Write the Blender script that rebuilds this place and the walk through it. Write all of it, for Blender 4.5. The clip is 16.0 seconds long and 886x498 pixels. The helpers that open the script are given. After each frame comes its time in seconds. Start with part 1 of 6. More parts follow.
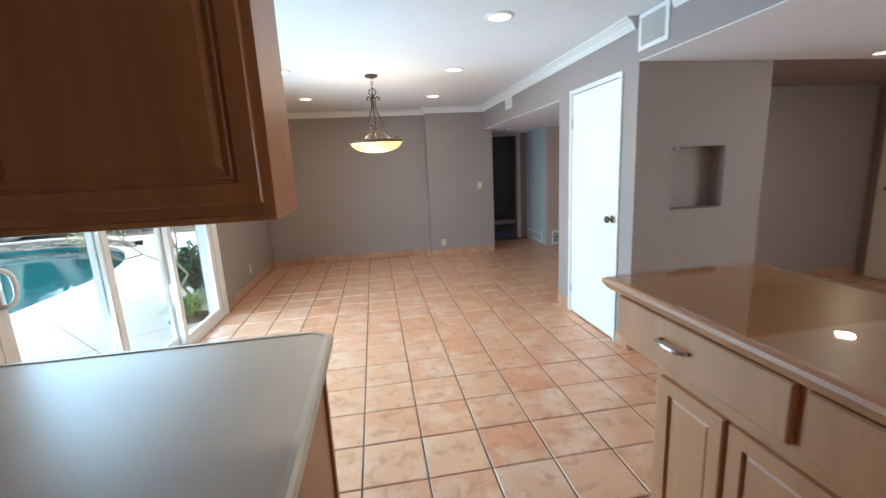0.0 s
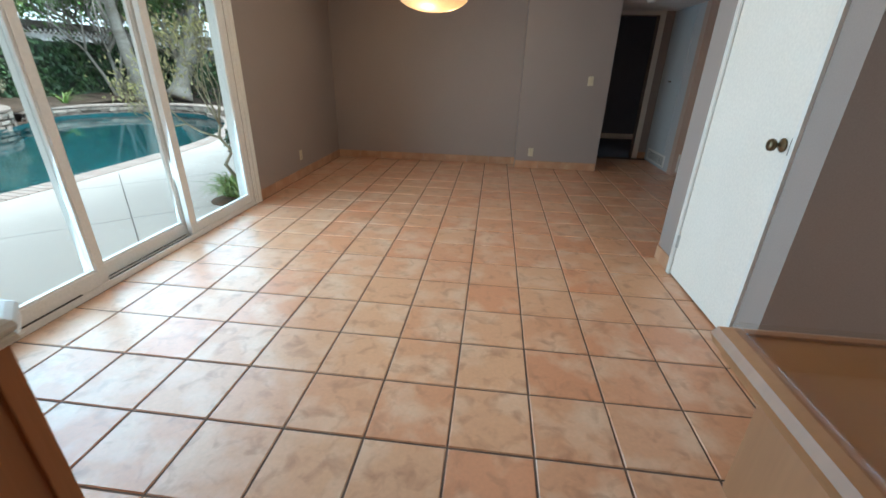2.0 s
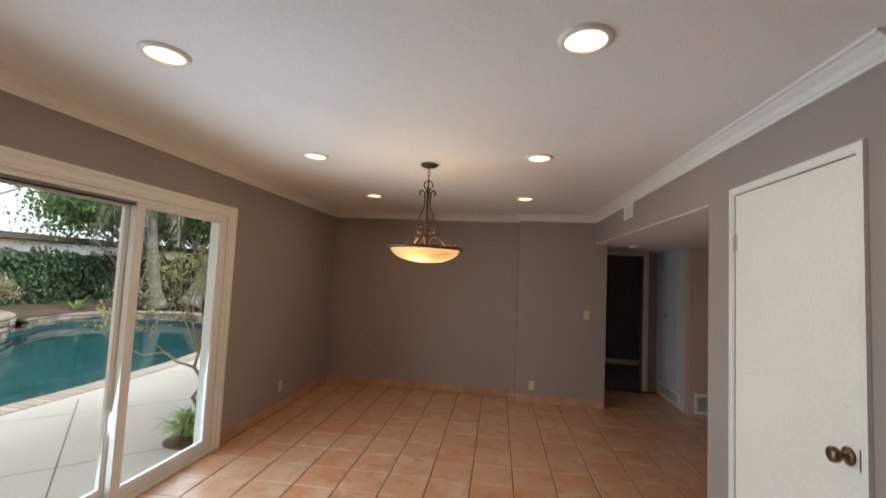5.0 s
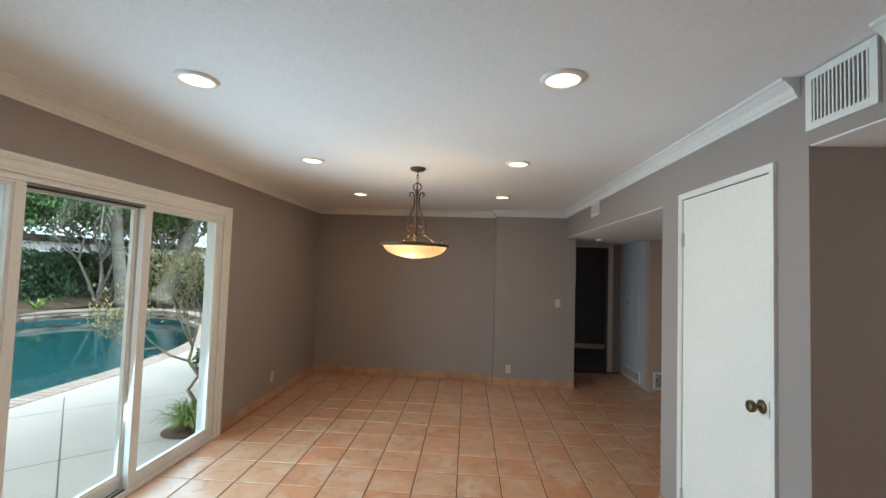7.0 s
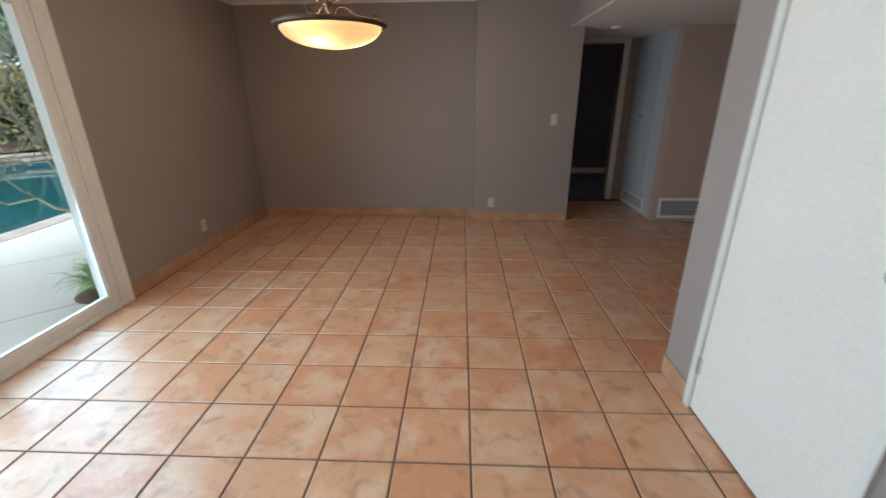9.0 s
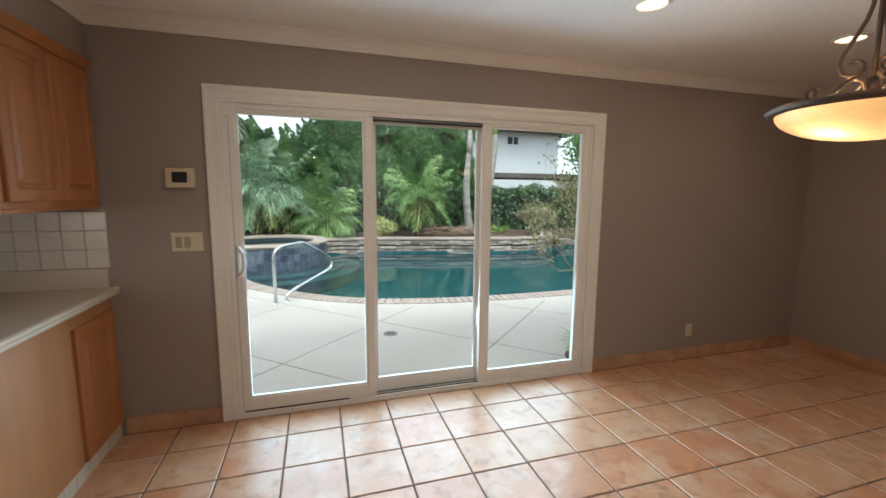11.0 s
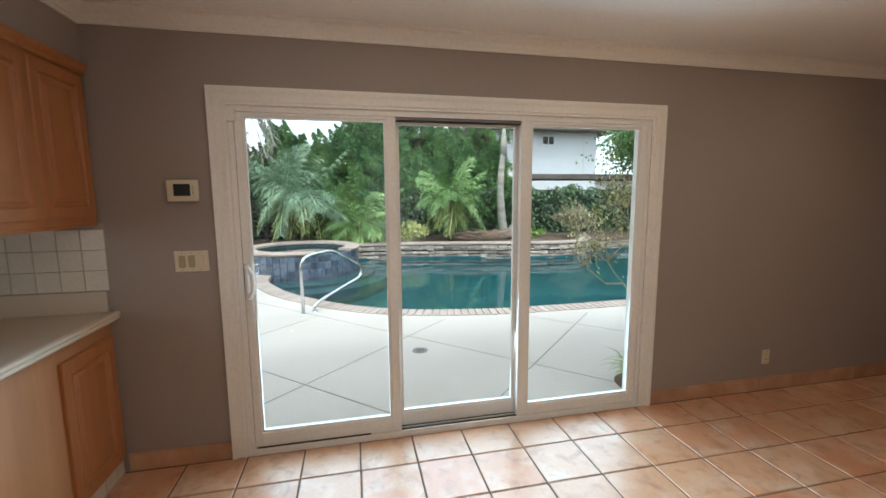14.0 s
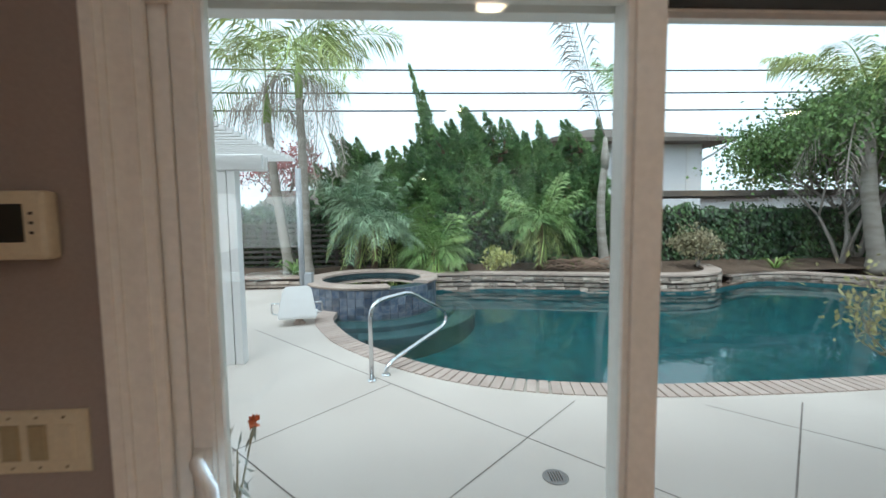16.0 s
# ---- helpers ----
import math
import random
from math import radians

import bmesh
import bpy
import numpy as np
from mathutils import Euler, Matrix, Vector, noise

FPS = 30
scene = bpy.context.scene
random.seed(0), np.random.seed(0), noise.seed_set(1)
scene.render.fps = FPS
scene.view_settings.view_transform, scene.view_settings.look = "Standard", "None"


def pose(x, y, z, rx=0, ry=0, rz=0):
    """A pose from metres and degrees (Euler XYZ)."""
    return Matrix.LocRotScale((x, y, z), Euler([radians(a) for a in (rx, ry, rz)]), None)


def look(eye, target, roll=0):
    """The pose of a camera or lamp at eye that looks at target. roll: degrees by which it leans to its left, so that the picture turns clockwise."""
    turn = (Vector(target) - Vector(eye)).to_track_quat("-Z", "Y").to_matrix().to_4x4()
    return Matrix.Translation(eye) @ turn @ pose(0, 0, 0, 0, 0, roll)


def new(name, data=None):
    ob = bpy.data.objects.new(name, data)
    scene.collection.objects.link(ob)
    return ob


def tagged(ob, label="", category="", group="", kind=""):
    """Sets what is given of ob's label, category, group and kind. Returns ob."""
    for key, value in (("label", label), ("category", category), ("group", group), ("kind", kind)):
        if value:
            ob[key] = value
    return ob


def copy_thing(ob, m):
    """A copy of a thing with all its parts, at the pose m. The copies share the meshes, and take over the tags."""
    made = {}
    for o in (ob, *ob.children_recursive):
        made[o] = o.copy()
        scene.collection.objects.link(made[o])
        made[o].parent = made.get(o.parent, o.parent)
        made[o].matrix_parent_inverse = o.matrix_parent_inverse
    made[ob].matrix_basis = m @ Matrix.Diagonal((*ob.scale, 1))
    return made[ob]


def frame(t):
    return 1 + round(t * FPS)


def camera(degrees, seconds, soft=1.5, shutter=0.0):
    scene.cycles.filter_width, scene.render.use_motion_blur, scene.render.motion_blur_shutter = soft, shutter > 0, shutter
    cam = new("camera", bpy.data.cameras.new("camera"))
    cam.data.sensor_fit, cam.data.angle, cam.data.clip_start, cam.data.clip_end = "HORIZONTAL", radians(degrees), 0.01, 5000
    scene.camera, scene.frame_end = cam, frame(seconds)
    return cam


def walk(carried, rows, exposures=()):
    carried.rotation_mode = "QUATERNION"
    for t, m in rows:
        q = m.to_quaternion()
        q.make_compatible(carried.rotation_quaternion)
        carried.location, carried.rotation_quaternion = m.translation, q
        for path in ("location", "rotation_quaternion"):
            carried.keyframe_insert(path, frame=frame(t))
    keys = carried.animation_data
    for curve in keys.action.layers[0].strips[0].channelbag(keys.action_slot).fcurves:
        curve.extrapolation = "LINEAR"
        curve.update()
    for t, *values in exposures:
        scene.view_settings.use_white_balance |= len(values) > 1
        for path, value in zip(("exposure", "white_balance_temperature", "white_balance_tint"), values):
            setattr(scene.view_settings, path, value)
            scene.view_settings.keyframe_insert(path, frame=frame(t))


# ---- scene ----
cam = camera(93.9, 16.0, shutter=0.3)
PATH = [
    (0, (0.018, 0.019, 1.502), (0.321, 1.958, 1.115), -2.9),
    (0.5, (0.165, 0.314, 1.477), (0.215, 2.279, 1.108), -2.2),
    (1, (0.31, 0.538, 1.465), (0.18, 2.483, 1.016), 0.3),
    (1.5, (0.522, 0.773, 1.408), (0.288, 2.66, 0.788), 1.6),
    (2, (0.585, 1.007, 1.322), (0.384, 2.823, 0.509), 1.4),
    (2.5, (0.594, 1.21, 1.323), (0.496, 2.956, 0.352), 1.2),
    (3, (0.647, 1.435, 1.306), (0.536, 3.126, 0.244), 0.0),
    (3.5, (0.672, 1.535, 1.392), (0.45, 3.371, 0.631), -1.2),
    (4, (0.663, 1.447, 1.552), (0.352, 3.412, 1.343), 0.2),
    (4.5, (0.653, 1.415, 1.572), (0.365, 3.393, 1.51), 1.3),
    (5, (0.639, 1.4, 1.591), (0.373, 3.378, 1.72), 2.7),
    (5.2, (0.615, 1.368, 1.606), (0.373, 3.337, 1.859), 3.1),
    (7.3, (0.529, 1.058, 1.61), (0.431, 3.055, 1.607), 1.1),
    (7.5, (0.543, 1.155, 1.573), (0.461, 3.148, 1.425), 0.3),
    (8, (0.655, 1.477, 1.499), (0.61, 3.412, 0.995), -1.4),
    (8.5, (0.731, 1.794, 1.457), (0.787, 3.667, 0.759), -1.3),
    (9, (0.77, 2.118, 1.459), (0.685, 3.987, 0.754), -0.5),
    (9.5, (0.798, 2.477, 1.482), (0.054, 4.208, 0.81), -0.2),
    (10, (0.753, 2.691, 1.486), (-0.737, 3.9, 0.921), -0.6),
    (10.2, (0.791, 2.734, 1.475), (-0.874, 3.721, 0.972), -0.6),
    (12.3, (1.472, 2.544, 1.545), (-0.47, 2.98, 1.353), 1.1),
    (12.5, (1.475, 2.554, 1.557), (-0.466, 2.993, 1.357), 0.9),
    (13, (1.373, 2.604, 1.53), (-0.564, 3.053, 1.314), 0.4),
    (13.5, (1.125, 2.745, 1.558), (-0.817, 3.16, 1.32), -0.2),
    (14, (0.741, 2.783, 1.526), (-1.198, 3.204, 1.271), -0.4),
    (14.5, (0.345, 2.844, 1.54), (-1.594, 3.271, 1.301), -1.3),
    (15, (-0.145, 2.813, 1.552), (-2.123, 3.046, 1.367), -2.4),
    (15.5, (-0.598, 2.644, 1.559), (-2.585, 2.797, 1.388), -2.0),
    (16, (-0.996, 2.595, 1.568), (-2.987, 2.699, 1.414), -0.7),
]
walk(cam, [(t, look(eye, target, roll)) for t, eye, target, roll in PATH],
     [(0.0, 1.05, 5450, 3), (0.5, 0.72, 5350, 1), (1.5, 0.45, 5550, 2), (3.0, 0.15, 6500, 11), (3.5, 0.15, 6700, 13), (4.5, -0.03, 6900, 15), (5.2, -0.05, 6950, 14), (7.5, 0.3, 5950, 4),
      (8.5, 0.28, 6100, 9), (9.0, 0.25, 6000, 8), (9.5, 0.2, 5750, 2), (10.2, 0.0, 6050, 6), (12.5, 0.05, 6700, 12), (13.5, 0.12, 6350, 11), (14.5, 0.12, 6250, 10), (15.0, -0.05, 6200, 12), (15.5, -0.17, 6200, 13), (16.0, -0.4, 6200, 10)])

# ---- world and lights ----
world = bpy.data.worlds.new("overcast_sky")
scene.world = world
world.use_nodes = True
wn, wl = world.node_tree.nodes, world.node_tree.links
sky = wn.new("ShaderNodeTexSky")
sky.sky_type, sky.sun_disc = "NISHITA", False
sky.sun_elevation, sky.sun_rotation = radians(60), radians(107)
sky.dust_density, sky.air_density = 4.0, 1.0
grey = wn.new("ShaderNodeHueSaturation")
grey.inputs["Saturation"].default_value = 0.25
wl.new(sky.outputs["Color"], grey.inputs["Color"])
cloud = wn.new("ShaderNodeMix")
cloud.data_type = "RGBA"
cloud.inputs["Factor"].default_value = 0.7
cloud.inputs["B"].default_value = (8.3, 8.8, 9.2, 1)
wl.new(grey.outputs["Color"], cloud.inputs["A"])
wl.new(cloud.outputs["Result"], wn["Background"].inputs["Color"])
wn["Background"].inputs["Strength"].default_value = 0.26

sun_data = bpy.data.lights.new("sun", "SUN")
sun_data.energy, sun_data.angle, sun_data.color = 1.6, radians(20), (1.0, 0.97, 0.93)
sun = new("sun", sun_data)
sun.matrix_world = look((7, 0, 24), (-6, 4, 0))

XW_DOOR = -1.736
WARM = (1.0, 0.75, 0.48)
DOWNLIGHTS = [(-0.77, 2.90, 2.46), (0.92, 2.88, 2.46), (-0.77, 4.35, 2.46), (0.90, 4.35, 2.46), (-0.77, 5.87, 2.46), (0.90, 5.87, 2.46),
              (3.71, 2.63, 2.16)]


def lamp(name, kind, place, energy, color, size):
    data = bpy.data.lights.new(name, kind)
    data.energy, data.color = energy, color
    if kind == "AREA":
        data.shape, data.size = "DISK", size
    else:
        data.shadow_soft_size = size
    ob = new(name, data)
    ob.location = place
    return ob


for x, y, z in DOWNLIGHTS:
    lamp("downlight_lamp", "AREA", (x, y, z - 0.022), 2.8, WARM, 0.13)
for k in range(3):
    a = radians(20 + 120 * k)
    lamp("pendant_bulb", "POINT", (0.075 + 0.13 * math.cos(a), 4.56 + 0.13 * math.sin(a), 1.752), 3.0, (1.0, 0.70, 0.41), 0.022)
# daylight in the opening of the sliding door
sky_lamp = bpy.data.lights.new("door_daylight", "AREA")
sky_lamp.shape, sky_lamp.size, sky_lamp.size_y, sky_lamp.energy, sky_lamp.color = "RECTANGLE", 2.5, 1.85, 49.0, (0.54, 0.80, 1.0)
sky_lamp.spread = radians(145)
o = new("door_daylight", sky_lamp)
o.matrix_world = look((XW_DOOR, 3.45, 1.03), (0.0, 3.45, 0.82))
# area lamp in the unseen east window's opening, added to brighten the kitchen
sky_lamp = bpy.data.lights.new("unseen_window_light", "AREA")
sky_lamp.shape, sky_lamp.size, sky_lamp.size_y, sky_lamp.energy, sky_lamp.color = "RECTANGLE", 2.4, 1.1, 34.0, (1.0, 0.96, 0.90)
o = new("unseen_window_light", sky_lamp)
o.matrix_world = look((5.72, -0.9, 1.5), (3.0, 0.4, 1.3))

# ---- materials ----


def nodes_of(name):
    m = bpy.data.materials.new(name)
    m.use_nodes = True
    return m, m.node_tree.nodes, m.node_tree.links, m.node_tree.nodes["Principled BSDF"]


def mat(name, c1, c2, scale=3.0, rough=0.6, bump=0.1, fine=60.0, metal=0.0, stretch=(1, 1, 1), rand=0.0, island=0.0, rough2=None, depth=0.004, detail=4.0, sharp=0.16):
    """Two colours mixed by a broad noise, with a fine grain, a fine relief and a random shade for each object or island."""
    m, n, l, p = nodes_of(name)
    geo = n.new("ShaderNodeNewGeometry")
    mapping = n.new("ShaderNodeMapping")
    mapping.inputs["Scale"].default_value = stretch
    l.new(geo.outputs["Position"], mapping.inputs["Vector"])
    source = mapping.outputs["Vector"]
    info = n.new("ShaderNodeObjectInfo") if rand else None
    if rand:
        shift = n.new("ShaderNodeVectorMath")
        shift.operation = "MULTIPLY_ADD"
        shift.inputs[1].default_value = (37, 53, 19)
        l.new(info.outputs["Random"], shift.inputs[0])
        l.new(source, shift.inputs[2])
        source = shift.outputs["Vector"]
    broad, grain = n.new("ShaderNodeTexNoise"), n.new("ShaderNodeTexNoise")
    broad.inputs["Scale"].default_value, broad.inputs["Detail"].default_value = scale, detail
    grain.inputs["Scale"].default_value, grain.inputs["Detail"].default_value = fine, 3.0
    l.new(source, broad.inputs["Vector"])
    l.new(source, grain.inputs["Vector"])
    ramp = n.new("ShaderNodeMapRange")
    ramp.inputs["From Min"].default_value, ramp.inputs["From Max"].default_value = 0.5 - sharp, 0.5 + sharp
    l.new(broad.outputs["Fac"], ramp.inputs["Value"])
    mix = n.new("ShaderNodeMix")
    mix.data_type = "RGBA"
    mix.inputs["A"].default_value, mix.inputs["B"].default_value = (*c1, 1), (*c2, 1)
    l.new(ramp.outputs["Result"], mix.inputs["Factor"])
    shade = n.new("ShaderNodeMapRange")
    shade.inputs["To Min"].default_value, shade.inputs["To Max"].default_value = 0.88, 1.1
    l.new(grain.outputs["Fac"], shade.inputs["Value"])
    value = shade.outputs["Result"]
    if rand or island:
        vary = n.new("ShaderNodeMapRange")
        k = rand or island
        vary.inputs["To Min"].default_value, vary.inputs["To Max"].default_value = 1 - k, 1 + k
        l.new(info.outputs["Random"] if rand else geo.outputs["Random Per Island"], vary.inputs["Value"])
        times = n.new("ShaderNodeMath")
        times.operation = "MULTIPLY"
        l.new(value, times.inputs[0])
        l.new(vary.outputs["Result"], times.inputs[1])
        value = times.outputs["Value"]
    scaled = n.new("ShaderNodeVectorMath")
    scaled.operation = "SCALE"
    l.new(mix.outputs["Result"], scaled.inputs[0])
    l.new(value, scaled.inputs["Scale"])
    l.new(scaled.outputs["Vector"], p.inputs["Base Color"])
    gloss = n.new("ShaderNodeMapRange")
    gloss.inputs["To Min"].default_value, gloss.inputs["To Max"].default_value = rough, rough2 if rough2 is not None else min(1, rough * 1.2)
    l.new(broad.outputs["Fac"], gloss.inputs["Value"])
    l.new(gloss.outputs["Result"], p.inputs["Roughness"])
    p.inputs["Metallic"].default_value = metal
    if bump:
        b = n.new("ShaderNodeBump")
        b.inputs["Strength"].default_value, b.inputs["Distance"].default_value = bump, depth
        l.new(grain.outputs["Fac"], b.inputs["Height"])
        l.new(b.outputs["Normal"], p.inputs["Normal"])
    return m


def clay_tile(name, single):
    """Glazed clay: each tile leans to pink or to beige, with soft brown clouds and paler patches."""
    m, n, l, p = nodes_of(name)
    geo, info = n.new("ShaderNodeNewGeometry"), n.new("ShaderNodeObjectInfo")
    chance = info.outputs["Random"] if single else geo.outputs["Random Per Island"]
    shift = n.new("ShaderNodeVectorMath")
    shift.operation = "MULTIPLY_ADD"
    shift.inputs[1].default_value = (37, 53, 19)
    l.new(chance, shift.inputs[0])
    l.new(geo.outputs["Position"], shift.inputs[2])

    def cloud(scale, detail, low, high, twist=0.0):
        t = n.new("ShaderNodeTexNoise")
        t.inputs["Scale"].default_value, t.inputs["Detail"].default_value, t.inputs["Distortion"].default_value = scale, detail, twist
        l.new(shift.outputs["Vector"], t.inputs["Vector"])
        g = n.new("ShaderNodeMapRange")
        g.inputs["From Min"].default_value, g.inputs["From Max"].default_value = low, high
        l.new(t.outputs["Fac"], g.inputs["Value"])
        return g.outputs["Result"]

    def blend(a, b, fac):
        x = n.new("ShaderNodeMix")
        x.data_type = "RGBA"
        for key, value in (("A", a), ("B", b)):
            if isinstance(value, tuple):
                x.inputs[key].default_value = (*value, 1)
            else:
                l.new(value, x.inputs[key])
        l.new(fac, x.inputs["Factor"])
        return x.outputs["Result"]

    tile_hue = blend((0.58, 0.258, 0.13), (0.61, 0.345, 0.195), chance)
    pale = blend(tile_hue, (0.67, 0.455, 0.31), cloud(5.0, 3.0, 0.46, 0.70))
    stained = blend(pale, (0.32, 0.145, 0.068), cloud(11.0, 4.0, 0.52, 0.86, 0.6))
    grain = cloud(60.0, 3.0, 0.2, 0.8)
    shade = n.new("ShaderNodeMapRange")
    shade.inputs["To Min"].default_value, shade.inputs["To Max"].default_value = 0.93, 1.06
    l.new(grain, shade.inputs["Value"])
    scaled = n.new("ShaderNodeVectorMath")
    scaled.operation = "SCALE"
    l.new(stained, scaled.inputs[0])
    l.new(shade.outputs["Result"], scaled.inputs["Scale"])
    l.new(scaled.outputs["Vector"], p.inputs["Base Color"])
    gloss = n.new("ShaderNodeMapRange")
    gloss.inputs["To Min"].default_value, gloss.inputs["To Max"].default_value = 0.28, 0.42
    l.new(cloud(7.0, 4.0, 0.3, 0.7), gloss.inputs["Value"])
    l.new(gloss.outputs["Result"], p.inputs["Roughness"])
    p.inputs["Coat Weight"].default_value = 1.0
    p.inputs["Specular IOR Level"].default_value = 0.25
    p.inputs["Coat Roughness"].default_value = 0.36
    b = n.new("ShaderNodeBump")
    b.inputs["Strength"].default_value, b.inputs["Distance"].default_value = 0.15, 0.004
    l.new(cloud(28.0, 3.0, 0.2, 0.8), b.inputs["Height"])
    l.new(b.outputs["Normal"], p.inputs["Normal"])
    return m


def glow(name, color, strength):
    m, n, l, p = nodes_of(name)
    p.inputs["Base Color"].default_value = (*color, 1)
    p.inputs["Emission Color"].default_value = (*color, 1)
    p.inputs["Emission Strength"].default_value = strength
    return m


def pane_glass(name, tint=(1, 1, 1), gloss=0.02):
    m, n, l, p = nodes_of(name)
    n.remove(p)
    clear, shine, mix, fres = n.new("ShaderNodeBsdfTransparent"), n.new("ShaderNodeBsdfGlossy"), n.new("ShaderNodeMixShader"), n.new("ShaderNodeLayerWeight")
    clear.inputs["Color"].default_value = (*tint, 1)
    shine.inputs["Roughness"].default_value = gloss
    fres.inputs["Blend"].default_value = 0.5
    power, gain = n.new("ShaderNodeMath"), n.new("ShaderNodeMath")
    power.operation, gain.operation = "POWER", "MULTIPLY_ADD"
    power.inputs[1].default_value = 5.0
    gain.inputs[1].default_value, gain.inputs[2].default_value = 0.9, 0.035
    l.new(fres.outputs["Facing"], power.inputs[0])
    l.new(power.outputs["Value"], gain.inputs[0])
    l.new(gain.outputs["Value"], mix.inputs["Fac"])
    l.new(clear.outputs["BSDF"], mix.inputs[1])
    l.new(shine.outputs["BSDF"], mix.inputs[2])
    l.new(mix.outputs["Shader"], n["Material Output"].inputs["Surface"])
    return m


def bowl_glass():
    m, n, l, p = nodes_of("alabaster_glass")
    n.remove(p)
    thin, soft, mix, shine, both = (n.new("ShaderNodeBsdfTranslucent"), n.new("ShaderNodeBsdfDiffuse"), n.new("ShaderNodeMixShader"),
                                    n.new("ShaderNodeBsdfGlossy"), n.new("ShaderNodeMixShader"))
    cloudy = n.new("ShaderNodeTexNoise")
    cloudy.inputs["Scale"].default_value = 9.0
    tint = n.new("ShaderNodeMix")
    tint.data_type = "RGBA"
    tint.inputs["A"].default_value, tint.inputs["B"].default_value = (0.47, 0.37, 0.24, 1), (0.39, 0.285, 0.165, 1)
    l.new(cloudy.outputs["Fac"], tint.inputs["Factor"])
    l.new(tint.outputs["Result"], thin.inputs["Color"])
    l.new(tint.outputs["Result"], soft.inputs["Color"])
    mix.inputs["Fac"].default_value, both.inputs["Fac"].default_value = 0.35, 0.05
    shine.inputs["Roughness"].default_value = 0.25
    l.new(thin.outputs["BSDF"], mix.inputs[1])
    l.new(soft.outputs["BSDF"], mix.inputs[2])
    l.new(mix.outputs["Shader"], both.inputs[1])
    l.new(shine.outputs["BSDF"], both.inputs[2])
    l.new(both.outputs["Shader"], n["Material Output"].inputs["Surface"])
    return m


def leafy(name, c1, c2, rough=0.5, through=0.25, vary=0.35, scale=1.5):
    m = mat(name, c1, c2, scale, rough, 0.0, 30.0, island=vary)
    m.node_tree.nodes["Principled BSDF"].inputs["Transmission Weight"].default_value = 0.0
    m.node_tree.nodes["Principled BSDF"].inputs["Subsurface Weight"].default_value = 0.0
    return m


PAINT = mat("grey_wall_paint", (0.322, 0.266, 0.236), (0.340, 0.282, 0.250), 1.2, 0.55, 0.12, 140.0, depth=0.002)
HALL_PAINT = mat("pale_blue_grey_paint", (0.52, 0.525, 0.52), (0.55, 0.555, 0.55), 1.2, 0.55, 0.1, 140.0, depth=0.002)
PINK_PAINT = mat("tan_pink_paint", (0.54, 0.38, 0.29), (0.57, 0.40, 0.31), 1.2, 0.55, 0.1, 140.0, depth=0.002)
# one dark slate blue for the far room's walls, ceiling and floor
DARK_PAINT = mat("dark_slate_blue", (0.10, 0.12, 0.16), (0.11, 0.13, 0.17), 1.2, 0.6, 0.1, 140.0, depth=0.002)
CEILING = mat("white_ceiling_paint", (0.85, 0.84, 0.82), (0.87, 0.86, 0.84), 1.5, 0.75, 0.15, 90.0, depth=0.003)
TRIM = mat("white_trim_paint", (0.80, 0.765, 0.70), (0.83, 0.795, 0.735), 4.0, 0.35, 0.03, 60.0, depth=0.002)
DOOR_PAINT = mat("white_door_paint", (0.84, 0.78, 0.69), (0.87, 0.81, 0.72), 2.0, 0.4, 0.025, 70.0, depth=0.002)
VINYL = mat("white_vinyl", (0.79, 0.765, 0.72), (0.82, 0.795, 0.75), 4.0, 0.32, 0.03, 60.0)
TILE = clay_tile("terracotta_tile", True)
GROUT = mat("brown_grout", (0.11, 0.073, 0.055), (0.16, 0.112, 0.088), 6.0, 0.85, 0.3, 120.0)
BASE_TILE = mat("terracotta_base_tile", (0.44, 0.22, 0.12), (0.54, 0.33, 0.20), 6.0, 0.35, 0.12, 45.0, rand=0.15, depth=0.003)
WHITE_TILE = mat("cream_ceramic_tile", (0.66, 0.62, 0.54), (0.70, 0.66, 0.58), 5.0, 0.18, 0.03, 50.0, rand=0.04)
TILE_GROUT = mat("grey_tile_grout", (0.38, 0.34, 0.29), (0.44, 0.40, 0.34), 8.0, 0.85, 0.2, 120.0)
WOOD = mat("honey_maple", (0.36, 0.135, 0.045), (0.43, 0.175, 0.062), 2.2, 0.33, 0.06, 22.0, stretch=(6, 6, 0.5), rand=0.06, depth=0.002)
WOOD_FLAT = mat("honey_maple_veneer", (0.43, 0.205, 0.088), (0.50, 0.25, 0.115), 1.6, 0.36, 0.05, 20.0, stretch=(5, 5, 0.4), depth=0.002)
# darkened copy of the maple, for shade painted between the island's fronts
WOOD_DARK = mat("maple_gap_shade", (0.17, 0.065, 0.028), (0.21, 0.085, 0.04), 2.2, 0.35, 0.06, 22.0, stretch=(6, 6, 0.5), depth=0.002)
ISLAND_WOOD = mat("pickled_maple", (0.48, 0.222, 0.095), (0.54, 0.262, 0.118), 2.0, 0.36, 0.05, 22.0, stretch=(6, 6, 0.5), rand=0.04, depth=0.002)
ISLAND_TOP = mat("maple_butcher_block", (0.42, 0.18, 0.05), (0.49, 0.22, 0.063), 1.6, 0.3, 0.03, 24.0, stretch=(6, 0.6, 1), depth=0.001)
LAMINATE = mat("beige_solid_surface", (0.58, 0.49, 0.39), (0.61, 0.52, 0.42), 3.0, 0.32, 0.03, 260.0, rough2=0.42, depth=0.001)
CREAM_EDGE = mat("cream_counter_edge", (0.62, 0.55, 0.44), (0.66, 0.59, 0.48), 3.0, 0.3, 0.03, 200.0, depth=0.001)
GLASS = pane_glass("window_glass", (0.92, 0.978, 0.988))
TOP_GLASS = pane_glass("counter_glass", (0.98, 0.985, 0.98), 0.015)
